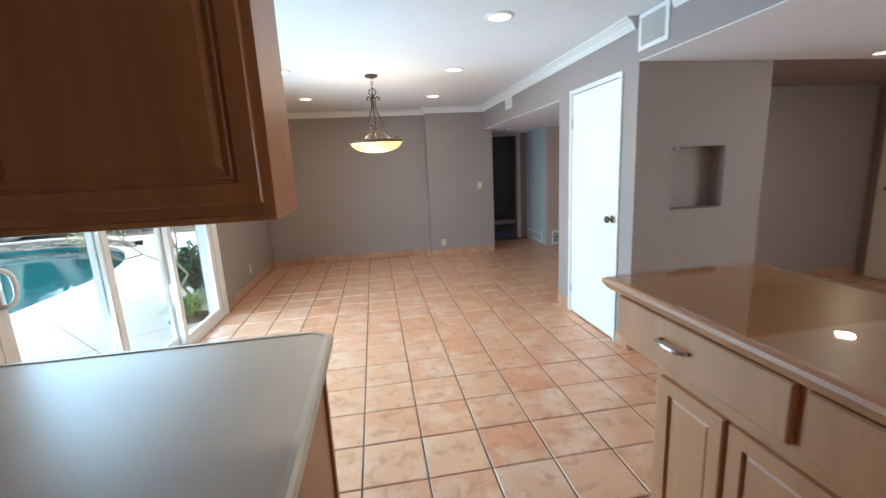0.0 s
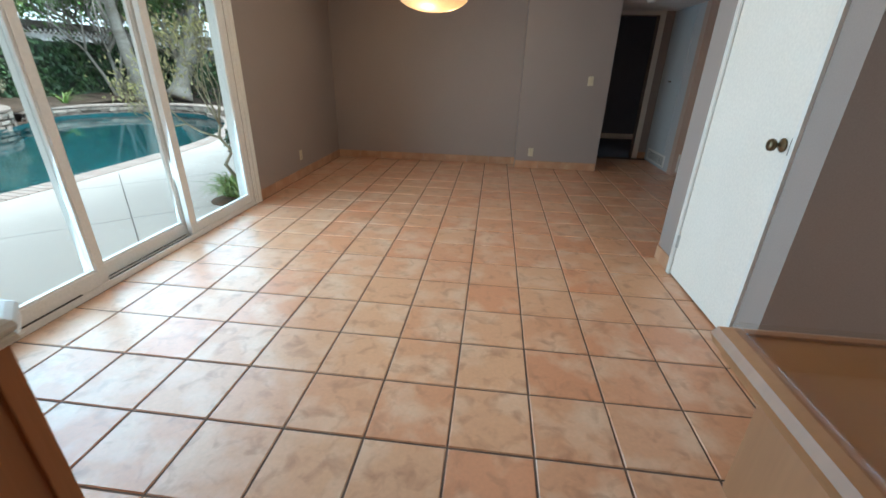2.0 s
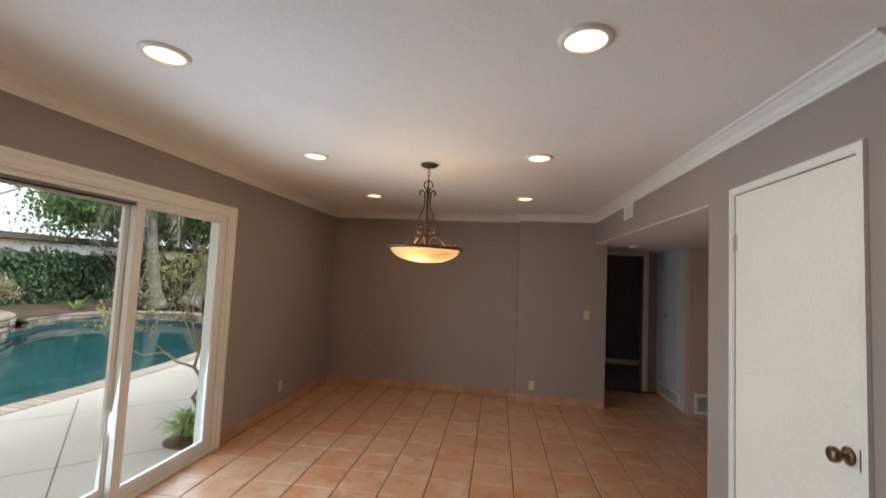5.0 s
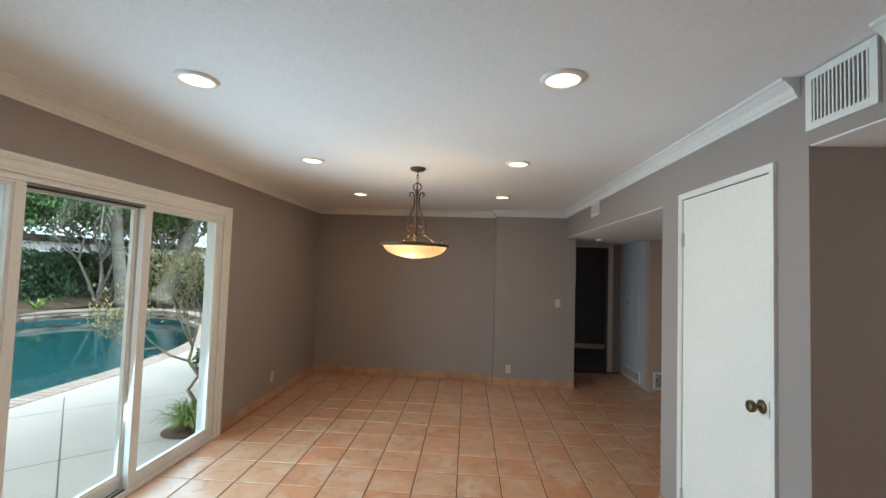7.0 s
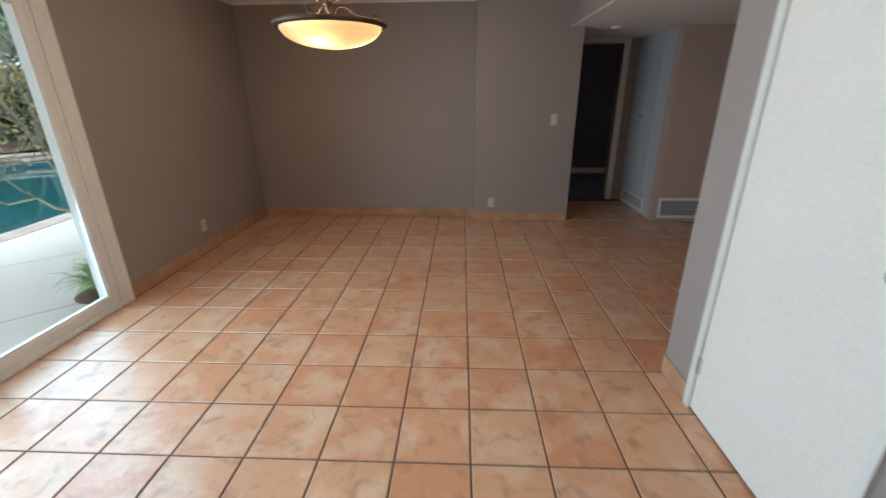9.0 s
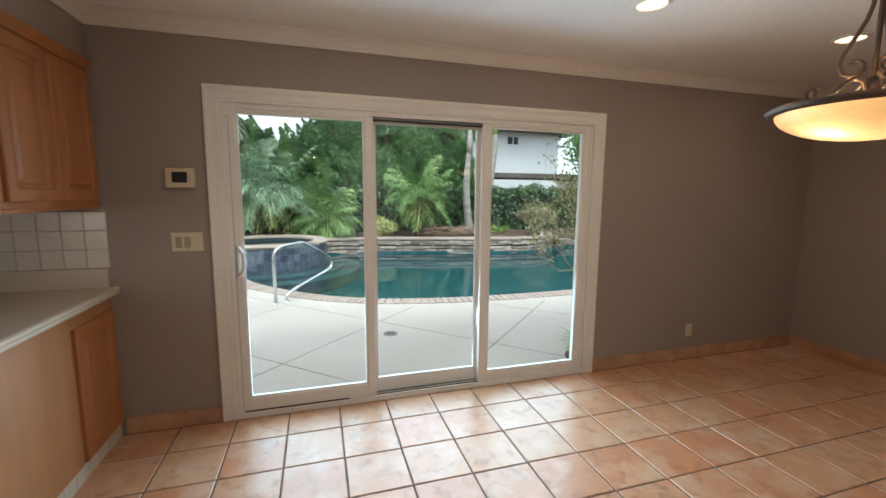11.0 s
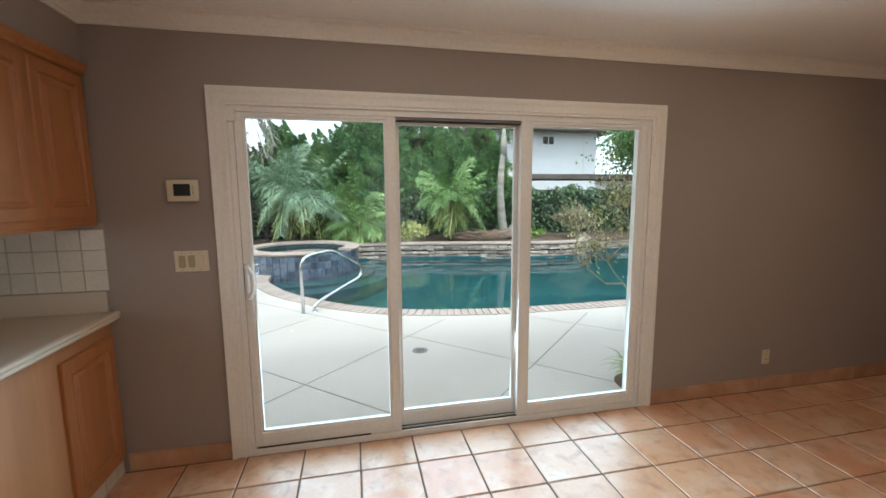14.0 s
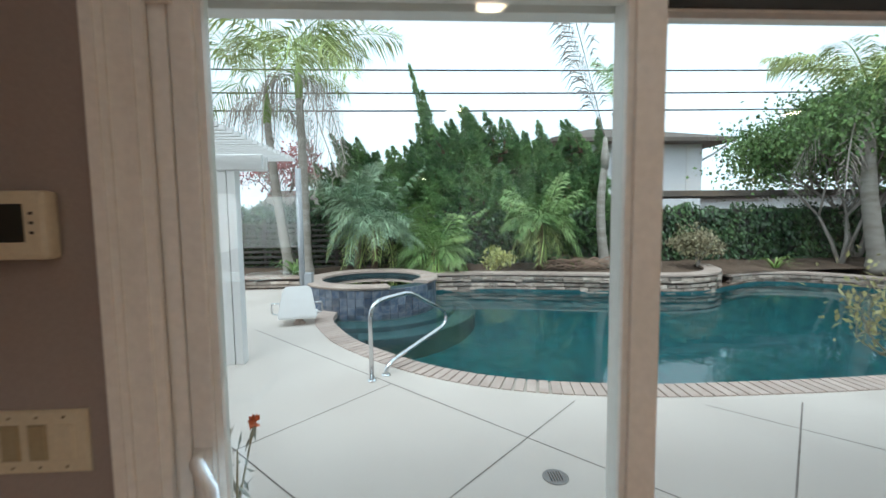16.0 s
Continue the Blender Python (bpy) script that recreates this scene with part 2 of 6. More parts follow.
IRON = mat("bronze_iron", (0.075, 0.05, 0.036), (0.12, 0.08, 0.055), 12.0, 0.42, 0.15, 70.0, metal=0.7)
BRASS = mat("aged_brass", (0.14, 0.10, 0.055), (0.20, 0.145, 0.085), 20.0, 0.3, 0.05, 80.0, metal=0.95)
CHROME = mat("brushed_steel", (0.62, 0.63, 0.64), (0.70, 0.71, 0.72), 8.0, 0.2, 0.03, 120.0, metal=1.0)
HINGE = mat("painted_hinge", (0.52, 0.50, 0.46), (0.58, 0.56, 0.52), 15.0, 0.4, 0.05, 80.0, metal=0.3)
IVORY = mat("ivory_plastic", (0.62, 0.54, 0.38), (0.66, 0.58, 0.42), 10.0, 0.35, 0.02, 90.0)
ALMOND = mat("almond_rocker", (0.36, 0.29, 0.17), (0.40, 0.33, 0.20), 10.0, 0.35, 0.02, 90.0)
BLACK = mat("dark_display", (0.010, 0.014, 0.010), (0.016, 0.02, 0.016), 10.0, 0.45, 0.0, 90.0)
# near-black: shade painted into gaps and recesses, also the colour of small dark parts
GAP = mat("gap_shade_and_dark_parts", (0.02, 0.018, 0.016), (0.035, 0.03, 0.028), 10.0, 0.8, 0.0, 90.0)
LIT = glow("lamp_diffuser", (1.0, 0.80, 0.50), 2.4)
BOWL = bowl_glass()
CONCRETE = mat("patio_concrete", (0.55, 0.495, 0.445), (0.625, 0.57, 0.515), 0.8, 0.8, 0.2, 60.0, depth=0.004, detail=7.0)
JOINT = mat("concrete_joint", (0.16, 0.14, 0.125), (0.22, 0.20, 0.18), 5.0, 0.9, 0.2, 60.0)
BRICK = mat("pale_coping_brick", (0.43, 0.34, 0.29), (0.50, 0.41, 0.36), 5.0, 0.75, 0.3, 60.0, rand=0.08)
STONE = mat("ledger_stone", (0.27, 0.21, 0.17), (0.47, 0.40, 0.34), 5.0, 0.75, 0.5, 30.0, rand=0.45, depth=0.01)
STONE_MASS = mat("ledger_stone_core", (0.05, 0.04, 0.035), (0.09, 0.075, 0.065), 4.0, 0.85, 0.5, 30.0, island=0.3, depth=0.01)
CAP = mat("flagstone_cap", (0.40, 0.31, 0.26), (0.48, 0.39, 0.33), 3.0, 0.75, 0.3, 40.0, depth=0.006)
POOL_TILE = mat("slate_blue_pool_tile", (0.055, 0.09, 0.15), (0.19, 0.21, 0.24), 9.0, 0.3, 0.15, 40.0, rand=0.35)
POOL_PLASTER = mat("dark_pool_plaster", (0.006, 0.062, 0.08), (0.028, 0.17, 0.185), 5.0, 0.8, 0.1, 30.0, detail=8.0, sharp=0.2)
BENCH_PLASTER = mat("grey_pool_step", (0.055, 0.11, 0.115), (0.085, 0.15, 0.155), 1.5, 0.8, 0.1, 30.0)
SOIL = mat("mulch_soil", (0.10, 0.065, 0.042), (0.17, 0.115, 0.08), 2.0, 0.95, 0.6, 35.0, depth=0.02)
PINK_BARK = mat("dry_palm_litter", (0.30, 0.19, 0.14), (0.38, 0.27, 0.20), 5.0, 0.9, 0.3, 50.0, island=0.3)
PALM_TRUNK = mat("palm_trunk_bark", (0.28, 0.25, 0.21), (0.40, 0.37, 0.33), 2.0, 0.85, 0.5, 20.0, stretch=(1, 1, 4), depth=0.01)
BROWN_TRUNK = mat("fibrous_palm_trunk", (0.13, 0.085, 0.055), (0.22, 0.15, 0.10), 8.0, 0.9, 0.6, 40.0, depth=0.01)
BARK = mat("grey_bark", (0.26, 0.23, 0.20), (0.38, 0.345, 0.31), 3.0, 0.85, 0.5, 25.0, stretch=(1, 1, 0.4), depth=0.01)
TWIG = mat("pale_dry_twig", (0.34, 0.29, 0.19), (0.45, 0.40, 0.27), 4.0, 0.8, 0.3, 40.0)
PALM_LEAF = leafy("palm_leaf", (0.14, 0.27, 0.08), (0.31, 0.44, 0.16))
PALM_GREY = leafy("grey_green_palm_leaf", (0.16, 0.27, 0.16), (0.32, 0.43, 0.27))
PALM_YELLOW = leafy("yellow_green_palm_leaf", (0.27, 0.38, 0.10), (0.42, 0.47, 0.17))
PALM_DRY = leafy("dry_palm_leaf", (0.31, 0.28, 0.24), (0.42, 0.37, 0.31))
JUNIPER = leafy("juniper_foliage", (0.08, 0.19, 0.07), (0.24, 0.40, 0.145), vary=0.65)
IVY = leafy("ivy_leaf", (0.028, 0.066, 0.027), (0.075, 0.14, 0.05), vary=0.6, rough=0.35)
BROAD = leafy("broad_leaf", (0.09, 0.19, 0.055), (0.21, 0.33, 0.11), vary=0.5)
YELLOW_SHRUB = leafy("variegated_leaf", (0.32, 0.36, 0.10), (0.52, 0.52, 0.20))
BEIGE_SHRUB = leafy("faded_shrub_leaf", (0.27, 0.25, 0.14), (0.38, 0.33, 0.21))
BARE_LEAF = leafy("yellowing_leaf", (0.42, 0.40, 0.15), (0.60, 0.55, 0.28))
GRASS = leafy("strap_leaf", (0.17, 0.30, 0.06), (0.32, 0.42, 0.13))
SAGE = leafy("silvery_leaf", (0.24, 0.25, 0.20), (0.34, 0.34, 0.28))
RED_LEAF = leafy("red_leaf", (0.40, 0.13, 0.14), (0.52, 0.24, 0.22))
FLOWER = mat("orange_red_flower", (0.62, 0.10, 0.04), (0.72, 0.20, 0.06), 30.0, 0.5, 0.0, 60.0)
WHITE_PAINT_OUT = mat("white_exterior_paint", (0.74, 0.74, 0.73), (0.79, 0.79, 0.78), 2.0, 0.5, 0.05, 60.0)
STUCCO = mat("white_stucco", (0.76, 0.77, 0.79), (0.80, 0.81, 0.83), 1.0, 0.85, 0.3, 50.0)
SHINGLE = mat("grey_brown_shingle", (0.12, 0.10, 0.085), (0.19, 0.165, 0.14), 1.5, 0.9, 0.4, 12.0, stretch=(1, 1, 3))
FENCE_WOOD = mat("weathered_fence_wood", (0.055, 0.05, 0.045), (0.10, 0.09, 0.08), 2.0, 0.85, 0.3, 20.0)
GREY_STEEL = mat("grey_painted_steel", (0.33, 0.35, 0.37), (0.40, 0.42, 0.44), 6.0, 0.45, 0.05, 60.0)
SPA_GROUT = mat("grey_tile_grout", (0.24, 0.25, 0.26), (0.33, 0.33, 0.33), 6.0, 0.85, 0.2, 60.0)
SPA_PLASTER = mat("dark_spa_plaster", (0.02, 0.045, 0.05), (0.035, 0.065, 0.07), 1.5, 0.8, 0.1, 30.0)
CABLE = mat("black_cable", (0.03, 0.03, 0.03), (0.05, 0.05, 0.05), 5.0, 0.6, 0.0, 50.0)


def water_material():
    m, n, l, p = nodes_of("pool_water")
    p.inputs["Base Color"].default_value = (0.55, 0.90, 0.90, 1)
    p.inputs["Roughness"].default_value = 0.02
    p.inputs["IOR"].default_value = 1.33
    p.inputs["Transmission Weight"].default_value = 1.0
    geo, small, wide, add, b = (n.new("ShaderNodeNewGeometry"), n.new("ShaderNodeTexNoise"), n.new("ShaderNodeTexNoise"),
                                n.new("ShaderNodeMath"), n.new("ShaderNodeBump"))
    small.inputs["Scale"].default_value, wide.inputs["Scale"].default_value = 9.0, 1.6
    l.new(geo.outputs["Position"], small.inputs["Vector"])
    l.new(geo.outputs["Position"], wide.inputs["Vector"])
    add.operation = "MULTIPLY_ADD"
    add.inputs[1].default_value = 0.25
    l.new(small.outputs["Fac"], add.inputs[0])
    l.new(wide.outputs["Fac"], add.inputs[2])
    b.inputs["Strength"].default_value, b.inputs["Distance"].default_value = 0.07, 0.05
    l.new(add.outputs["Value"], b.inputs["Height"])
    l.new(b.outputs["Normal"], p.inputs["Normal"])
    return m


WATER = water_material()

# ---- builders ----
BASE = {}


def mesh_of(bm, name, material, smooth=False):
    me = bpy.data.meshes.new(name)
    bm.normal_update()
    bm.to_mesh(me)
    bm.free()
    me.materials.append(material)
    if smooth:
        me.shade_smooth()
    return me


def thing(name, base, label, category, group=""):
    """An Empty at the thing's base; its parts are given in the world's metres."""
    ob = new(name)
    ob.empty_display_size = 0.05
    ob.location = base
    BASE[ob] = Vector(base)
    return tagged(ob, label, category, group)


def part(name, bm, material, parent, label="", smooth=False):
    base = BASE[parent]
    bm.transform(Matrix.Translation(-base))
    ob = new(name, mesh_of(bm, name, material, smooth))
    ob.parent = parent
    BASE[ob] = base
    return tagged(ob, label)


def solid(name, bm, material, label, category, group="", kind="", smooth=False):
    """A thing that is one mesh, in the world's metres."""
    ob = new(name, mesh_of(bm, name, material, smooth))
    BASE[ob] = Vector((0, 0, 0))
    return tagged(ob, label, category, group, kind)


def structure(name, bm, material, label="", category="", smooth=False):
    return solid(name, bm, material, label, category, "", "structure", smooth)


def box(bm, a, b, bevel=0.0):
    (x0, y0, z0), (x1, y1, z1) = [min(p, q) for p, q in zip(a, b)], [max(p, q) for p, q in zip(a, b)]
    vs = [bm.verts.new((x, y, z)) for x in (x0, x1) for y in (y0, y1) for z in (z0, z1)]
    faces = [bm.faces.new([vs[i] for i in f]) for f in ((0, 1, 3, 2), (4, 6, 7, 5), (0, 4, 5, 1), (2, 3, 7, 6), (0, 2, 6, 4), (1, 5, 7, 3))]
    if bevel:
        edges = list({e for f in faces for e in f.edges})
        bmesh.ops.bevel(bm, geom=edges, offset=bevel, segments=2, profile=0.6, affect="EDGES")
    return bm


def boxes(*list_of, bevel=0.0):
    bm = bmesh.new()
    for a, b in list_of:
        box(bm, a, b, bevel)
    return bm


def tube(bm, points, radius, sides=8, end=None):
    """A round bar along the points; radius may be a number or one for each point."""
    pts = [Vector(p) for p in points]
    radii = radius if isinstance(radius, (list, tuple)) else [radius] * len(pts)
    ring, previous = None, None
    up = Vector((0, 0, 1))
    for i, p in enumerate(pts):
        d = (pts[min(i + 1, len(pts) - 1)] - pts[max(i - 1, 0)]).normalized()
        side = d.cross(up if abs(d.z) < 0.95 else Vector((1, 0, 0))).normalized() if previous is None else (previous - d * previous.dot(d)).normalized()
        previous = side
        other = d.cross(side)
        now = [bm.verts.new(p + radii[i] * (math.cos(t) * side + math.sin(t) * other)) for t in [2 * math.pi * k / sides for k in range(sides)]]
        if ring:
            for k in range(sides):
                bm.faces.new((ring[k], ring[(k + 1) % sides], now[(k + 1) % sides], now[k]))
        else:
            bm.faces.new(now[::-1])
        ring = now
    bm.faces.new(ring)
    return bm


def lathe(bm, centre, profile, sides=32):
    """A turned shape: (radius, height) pairs round a vertical axis."""
    c, rings = Vector(centre), []
    for r, z in profile:
        if r < 1e-5:
            rings.append([bm.verts.new(c + Vector((0, 0, z)))])
        else:
            rings.append([bm.verts.new(c + Vector((r * math.cos(2 * math.pi * k / sides), r * math.sin(2 * math.pi * k / sides), z))) for k in range(sides)])
    for a, b in zip(rings, rings[1:]):
        for k in range(sides):
            j = (k + 1) % sides
            loop = None
            if len(a) == 1:
                loop = [a[0], b[j], b[k]]
            elif len(b) == 1:
                loop = [a[k], a[j], b[0]]
            else:
                loop = [a[k], a[j], b[j], b[k]]
            bm.faces.new(loop)
    return bm


def rings_panel(m, w, h, steps):
    """A moulded panel, w by h, from (inset, height) rings; m takes its plane (x along, y up, z out) into the world."""
    bm, last = bmesh.new(), None
    first = [bm.verts.new(m @ Vector(p)) for p in ((0, 0, 0), (w, 0, 0), (w, h, 0), (0, h, 0))]
    bm.faces.new(first[::-1])
    last = first
    for inset, z in steps:
        now = [bm.verts.new(m @ Vector(p)) for p in ((inset, inset, z), (w - inset, inset, z), (w - inset, h - inset, z), (inset, h - inset, z))]
        for k in range(4):
            bm.faces.new((last[k], last[(k + 1) % 4], now[(k + 1) % 4], now[k]))
        last = now
    bm.faces.new(last)
    return bm


def plane(origin, along, out):
    a, n, u = Vector(along), Vector(out), Vector((0, 0, 1))
    return Matrix.Translation(origin) @ Matrix((a, u, n)).transposed().to_4x4()


RAISED = [(0.0, 0.015), (0.004, 0.019), (0.052, 0.019), (0.056, 0.012), (0.062, 0.012), (0.066, 0.017), (0.070, 0.017), (0.082, 0.010), (0.100, 0.017)]
SLAB = [(0.0, 0.012), (0.006, 0.018), (0.03, 0.018)]


def sweep(bm, path, profile):
    """A moulding along a level path; profile in (out to the left of the way, height)."""
    pts = [Vector((x, y, 0)) for x, y in path]
    rows = []
    for i, p in enumerate(pts):
        d0 = (p - pts[i - 1]).normalized() if i else None
        d1 = (pts[i + 1] - p).normalized() if i + 1 < len(pts) else None
        n0 = Vector((-d0.y, d0.x, 0)) if d0 else None
        n1 = Vector((-d1.y, d1.x, 0)) if d1 else None
        n = n0 or n1
        if n0 and n1:
            n = (n0 + n1) / (1 + n0.dot(n1))
        rows.append([bm.verts.new(p + n * a + Vector((0, 0, z))) for a, z in profile])
    count = len(profile)
    for a, b in zip(rows, rows[1:]):
        for k in range(count):
            bm.faces.new((a[k], b[k], b[(k + 1) % count], a[(k + 1) % count]))
    bm.faces.new(rows[0])
    bm.faces.new(rows[-1][::-1])
    bmesh.ops.recalc_face_normals(bm, faces=bm.faces)
    return bm


def wall_with(a, b, axis, holes):
    """A wall block from a to b, with openings (from, to, bottom, top) through it; axis: 0 if it runs along x, 1 along y."""
    bm = bmesh.new()
    lo, hi = min(a[axis], b[axis]), max(a[axis], b[axis])
    z0, z1 = a[2], b[2]

    def piece(u0, u1, v0, v1):
        if u1 - u0 < 1e-4 or v1 - v0 < 1e-4:
            return
        p, q = list(a), list(b)
        p[axis], q[axis], p[2], q[2] = u0, u1, v0, v1
        box(bm, p, q)

    at = lo
    for u0, u1, v0, v1 in sorted(holes):
        piece(at, u0, z0, z1)
        piece(u0, u1, z0, v0)
        piece(u0, u1, v1, z1)
        at = u1
    piece(at, hi, z0, z1)
    return bm


def pieces(parent, name, mesh, places):
    """Alike pieces on one mesh, as parts of a piece of the setting."""
    for m in places:
        ob = new(name, mesh)
        ob.parent = parent
        ob.matrix_basis = m


def data_mesh(name, verts, faces, material):
    me = bpy.data.meshes.new(name)
    me.from_pydata([tuple(v) for v in verts], [], faces)
    me.materials.append(material)
    return me


# ---- large structure ----
XW, YN, YN2, CEIL = -1.74, 7.19, 7.0, 2.46
LOW, LOW2 = 2.10, 2.16
XE = 5.62
XP, YP0, YP1 = 1.90, 2.82, 4.09

structure("wall_west", wall_with((XW - 0.16, -3.0, -0.2), (XW, YN + 0.16, 2.7), 1, [(2.14, 4.76, 0.0, 2.02)]), PAINT, "grey painted wall with a wide sliding door", "wall")
structure("wall_north", boxes(((XW, YN, 0), (0.92, YN + 0.16, 2.7)), ((0.92, YN2, 0), (2.04, YN + 0.16, 2.7)), ((1.90, YN + 0.16, 0), (2.04, 8.10, 2.7))), PAINT,
          "grey painted wall with a shallow jog", "wall")
structure("wall_hall_end", wall_with((2.04, 8.10, 0), (3.2, 8.24, 2.7), 0, [(2.12, 2.85, 0.0, 2.04)]), PAINT, "grey hall wall with a doorway", "wall")
structure("wall_hall_east", boxes(((3.05, 7.12, 0), (3.19, 8.10, 2.7))), HALL_PAINT, "pale blue-grey painted hall wall", "wall")
structure("wall_entry", boxes(((3.05, 7.0, 0), (XE, 7.12, 2.7))), PINK_PAINT, "tan painted entry wall", "wall")
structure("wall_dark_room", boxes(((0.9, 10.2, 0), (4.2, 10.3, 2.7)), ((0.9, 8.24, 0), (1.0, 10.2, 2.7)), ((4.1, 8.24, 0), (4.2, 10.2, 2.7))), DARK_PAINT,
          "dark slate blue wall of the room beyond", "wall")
structure("wall_pantry", wall_with((XP, YP0 + 0.14, 0), (XP + 0.12, YP1, 2.7), 1, [(3.03, 3.802, 0.0, 2.10)]), PAINT, "grey painted wall round the closet door", "wall")
structure("wall_niche", wall_with((XP, YP0, 0), (2.98, YP0 + 0.14, 2.7), 0, [(2.2, 2.64, 1.10, 1.56)]), PAINT, "grey painted wall with a square recess", "wall")
structure("niche_recess", boxes(((2.19, YP0 + 0.14, 1.09), (2.65, YP0 + 0.16, 1.57))), PAINT, "back of the recess in the wall", "wall")
structure("wall_pantry_back", boxes(((2.84, YP0 + 0.14, 0), (2.98, 3.96, 2.7)), ((XP + 0.12, 3.96, 0), (XE, YP1, 2.7))), PAINT, "grey painted wall behind the closet", "wall")
structure("wall_east", wall_with((XE, -3.0, 0), (XE + 0.14, 7.2, 2.7), 1, [(-2.1, 0.3, 0.95, 2.05)]), PAINT, "grey painted far wall", "wall")
structure("wall_south", boxes(((XW, -3.14, 0), (XE + 0.14, -3.0, 2.7))), PAINT, "grey painted kitchen wall", "wall")
structure("soffit_beam", boxes(((XP, YP1, LOW), (XE, 7.0, 2.7)), ((2.04, 7.0, LOW), (3.05, 8.10, 2.7))), PAINT, "lowered grey soffit over the hall", "ceiling")
structure("ceiling_hall", boxes(((XP + 0.003, YP1 + 0.003, LOW - 0.006), (XE, 7.0, LOW)), ((2.043, 7.0, LOW - 0.006), (3.05, 8.10, LOW))), CEILING, "white ceiling under the lowered hall soffit", "ceiling")
structure("soffit_kitchen", boxes(((XP, -3.0, LOW2), (XE, YP0, 2.7)), ((2.98, YP0, LOW2), (XE, 3.96, 2.7))), PAINT, "lowered grey soffit over the entry", "ceiling")
structure("ceiling_kitchen_low", boxes(((XP + 0.003, -3.0, LOW2 - 0.006), (XE, YP0 - 0.003, LOW2))), CEILING, "white underside of the lowered soffit", "ceiling")
structure("ceiling", boxes(((XW, -3.0, CEIL), (XP, YN, 2.7))), CEILING, "smooth white painted ceiling", "ceiling")
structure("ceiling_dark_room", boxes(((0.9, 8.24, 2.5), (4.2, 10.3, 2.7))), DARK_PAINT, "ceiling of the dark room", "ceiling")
structure("roof_slab", boxes(((-2.5, -3.3, 2.7), (6.4, 10.5, 2.8))), CEILING, "roof slab", "roof")
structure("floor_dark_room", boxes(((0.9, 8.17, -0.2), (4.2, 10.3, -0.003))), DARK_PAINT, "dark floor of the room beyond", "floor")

CROWN = [(0.0, -0.085), (0.012, -0.085), (0.016, -0.072), (0.022, -0.066), (0.032, -0.042), (0.054, -0.024), (0.060, -0.016), (0.075, -0.012), (0.075, 0.0), (0.0, 0.0)]
CROWN = [(a, CEIL + z) for a, z in CROWN]
bm = bmesh.new()
sweep(bm, [(XP, 2.86), (XP, YN2), (0.92, YN2), (0.92, YN), (XW, YN), (XW, 1.492), (-0.245, 1.492), (-0.245, 1.17), (XW, 1.17), (XW, -3.0)], CROWN)
structure("crown_trim", bm, TRIM, "white crown moulding under the ceiling", "moulding")
bm = bmesh.new()
sweep(bm, [(XP, -3.0), (XP, 2.48)], CROWN)
structure("crown_trim_kitchen", bm, TRIM, "white crown moulding along the soffit", "moulding")

structure("cabinet_soffit", boxes(((XW, 1.17, 2.18), (-0.245, 1.492, CEIL))), PAINT, "grey boxed soffit above the wall cabinets", "soffit")

# ---- sliding door ----
door = thing("door_1", (XW, 3.45, 0), "white vinyl three-panel sliding glass door", "sliding door")
door["kind"] = "structure"
part("head_track", boxes(((XW - 0.14, 2.14, 1.985), (XW - 0.004, 4.76, 2.02)), ((XW - 0.055, 2.14, 1.97), (XW - 0.045, 4.76, 1.985)), ((XW - 0.14, 2.14, 1.97), (XW - 0.1, 4.76, 1.985))), VINYL, door)
part("jamb", boxes(((XW - 0.14, 2.14, 0.0), (XW - 0.004, 2.17, 1.985)), bevel=0.002), VINYL, door)
part("jamb", boxes(((XW - 0.14, 4.73, 0.0), (XW - 0.004, 4.76, 1.985)), bevel=0.002), VINYL, door)
part("sill_track", boxes(((XW - 0.16, 2.14, 0.0), (XW + 0.012, 4.76, 0.022)), ((XW - 0.052, 2.17, 0.022), (XW - 0.046, 4.73, 0.034)), ((XW - 0.11, 2.17, 0.022), (XW - 0.104, 4.73, 0.034)),
     ((XW - 0.002, 2.17, 0.022), (XW + 0.008, 4.73, 0.04))), VINYL, door)
# near-black strips paint the shade in the head recess and the sill track
part("dark_head_gap", boxes(((XW - 0.058, 3.05, 1.962), (XW - 0.012, 3.828, 1.969))), GAP, door)
part("dark_track_gap", boxes(((XW - 0.1, 3.02, 0.022), (XW - 0.01, 3.84, 0.026))), GAP, door)


def sash(y0, y1, x, glass, deep=0.042, z0=0.034, z1=1.984):
    g0, g1, h0, h1 = glass
    s = part("sash", boxes(((x - deep, y0, z0), (x, g0, z1)), ((x - deep, g1, z0), (x, y1, z1)), ((x - deep, g0, z0), (x, g1, h0)), ((x - deep, g0, h1), (x, g1, z1)), bevel=0.004), VINYL, door)
    bead = bmesh.new()
    for a, b in ((((x - 0.034, g0, h0), (x - 0.008, g0 + 0.012, h1))), ((x - 0.034, g1 - 0.012, h0), (x - 0.008, g1, h1)), ((x - 0.034, g0 + 0.012, h0), (x - 0.008, g1 - 0.012, h0 + 0.012)),
                 ((x - 0.034, g0 + 0.012, h1 - 0.012), (x - 0.008, g1 - 0.012, h1))):
        box(bead, a, b)
    part("glazing_bead", bead, VINYL, s)
    pane = part("pane", boxes(((x - 0.024, g0 + 0.002, h0 + 0.002), (x - 0.018, g1 - 0.002, h1 - 0.002))), GLASS, s, "clear window glass")
    pane.visible_shadow = False
    return s


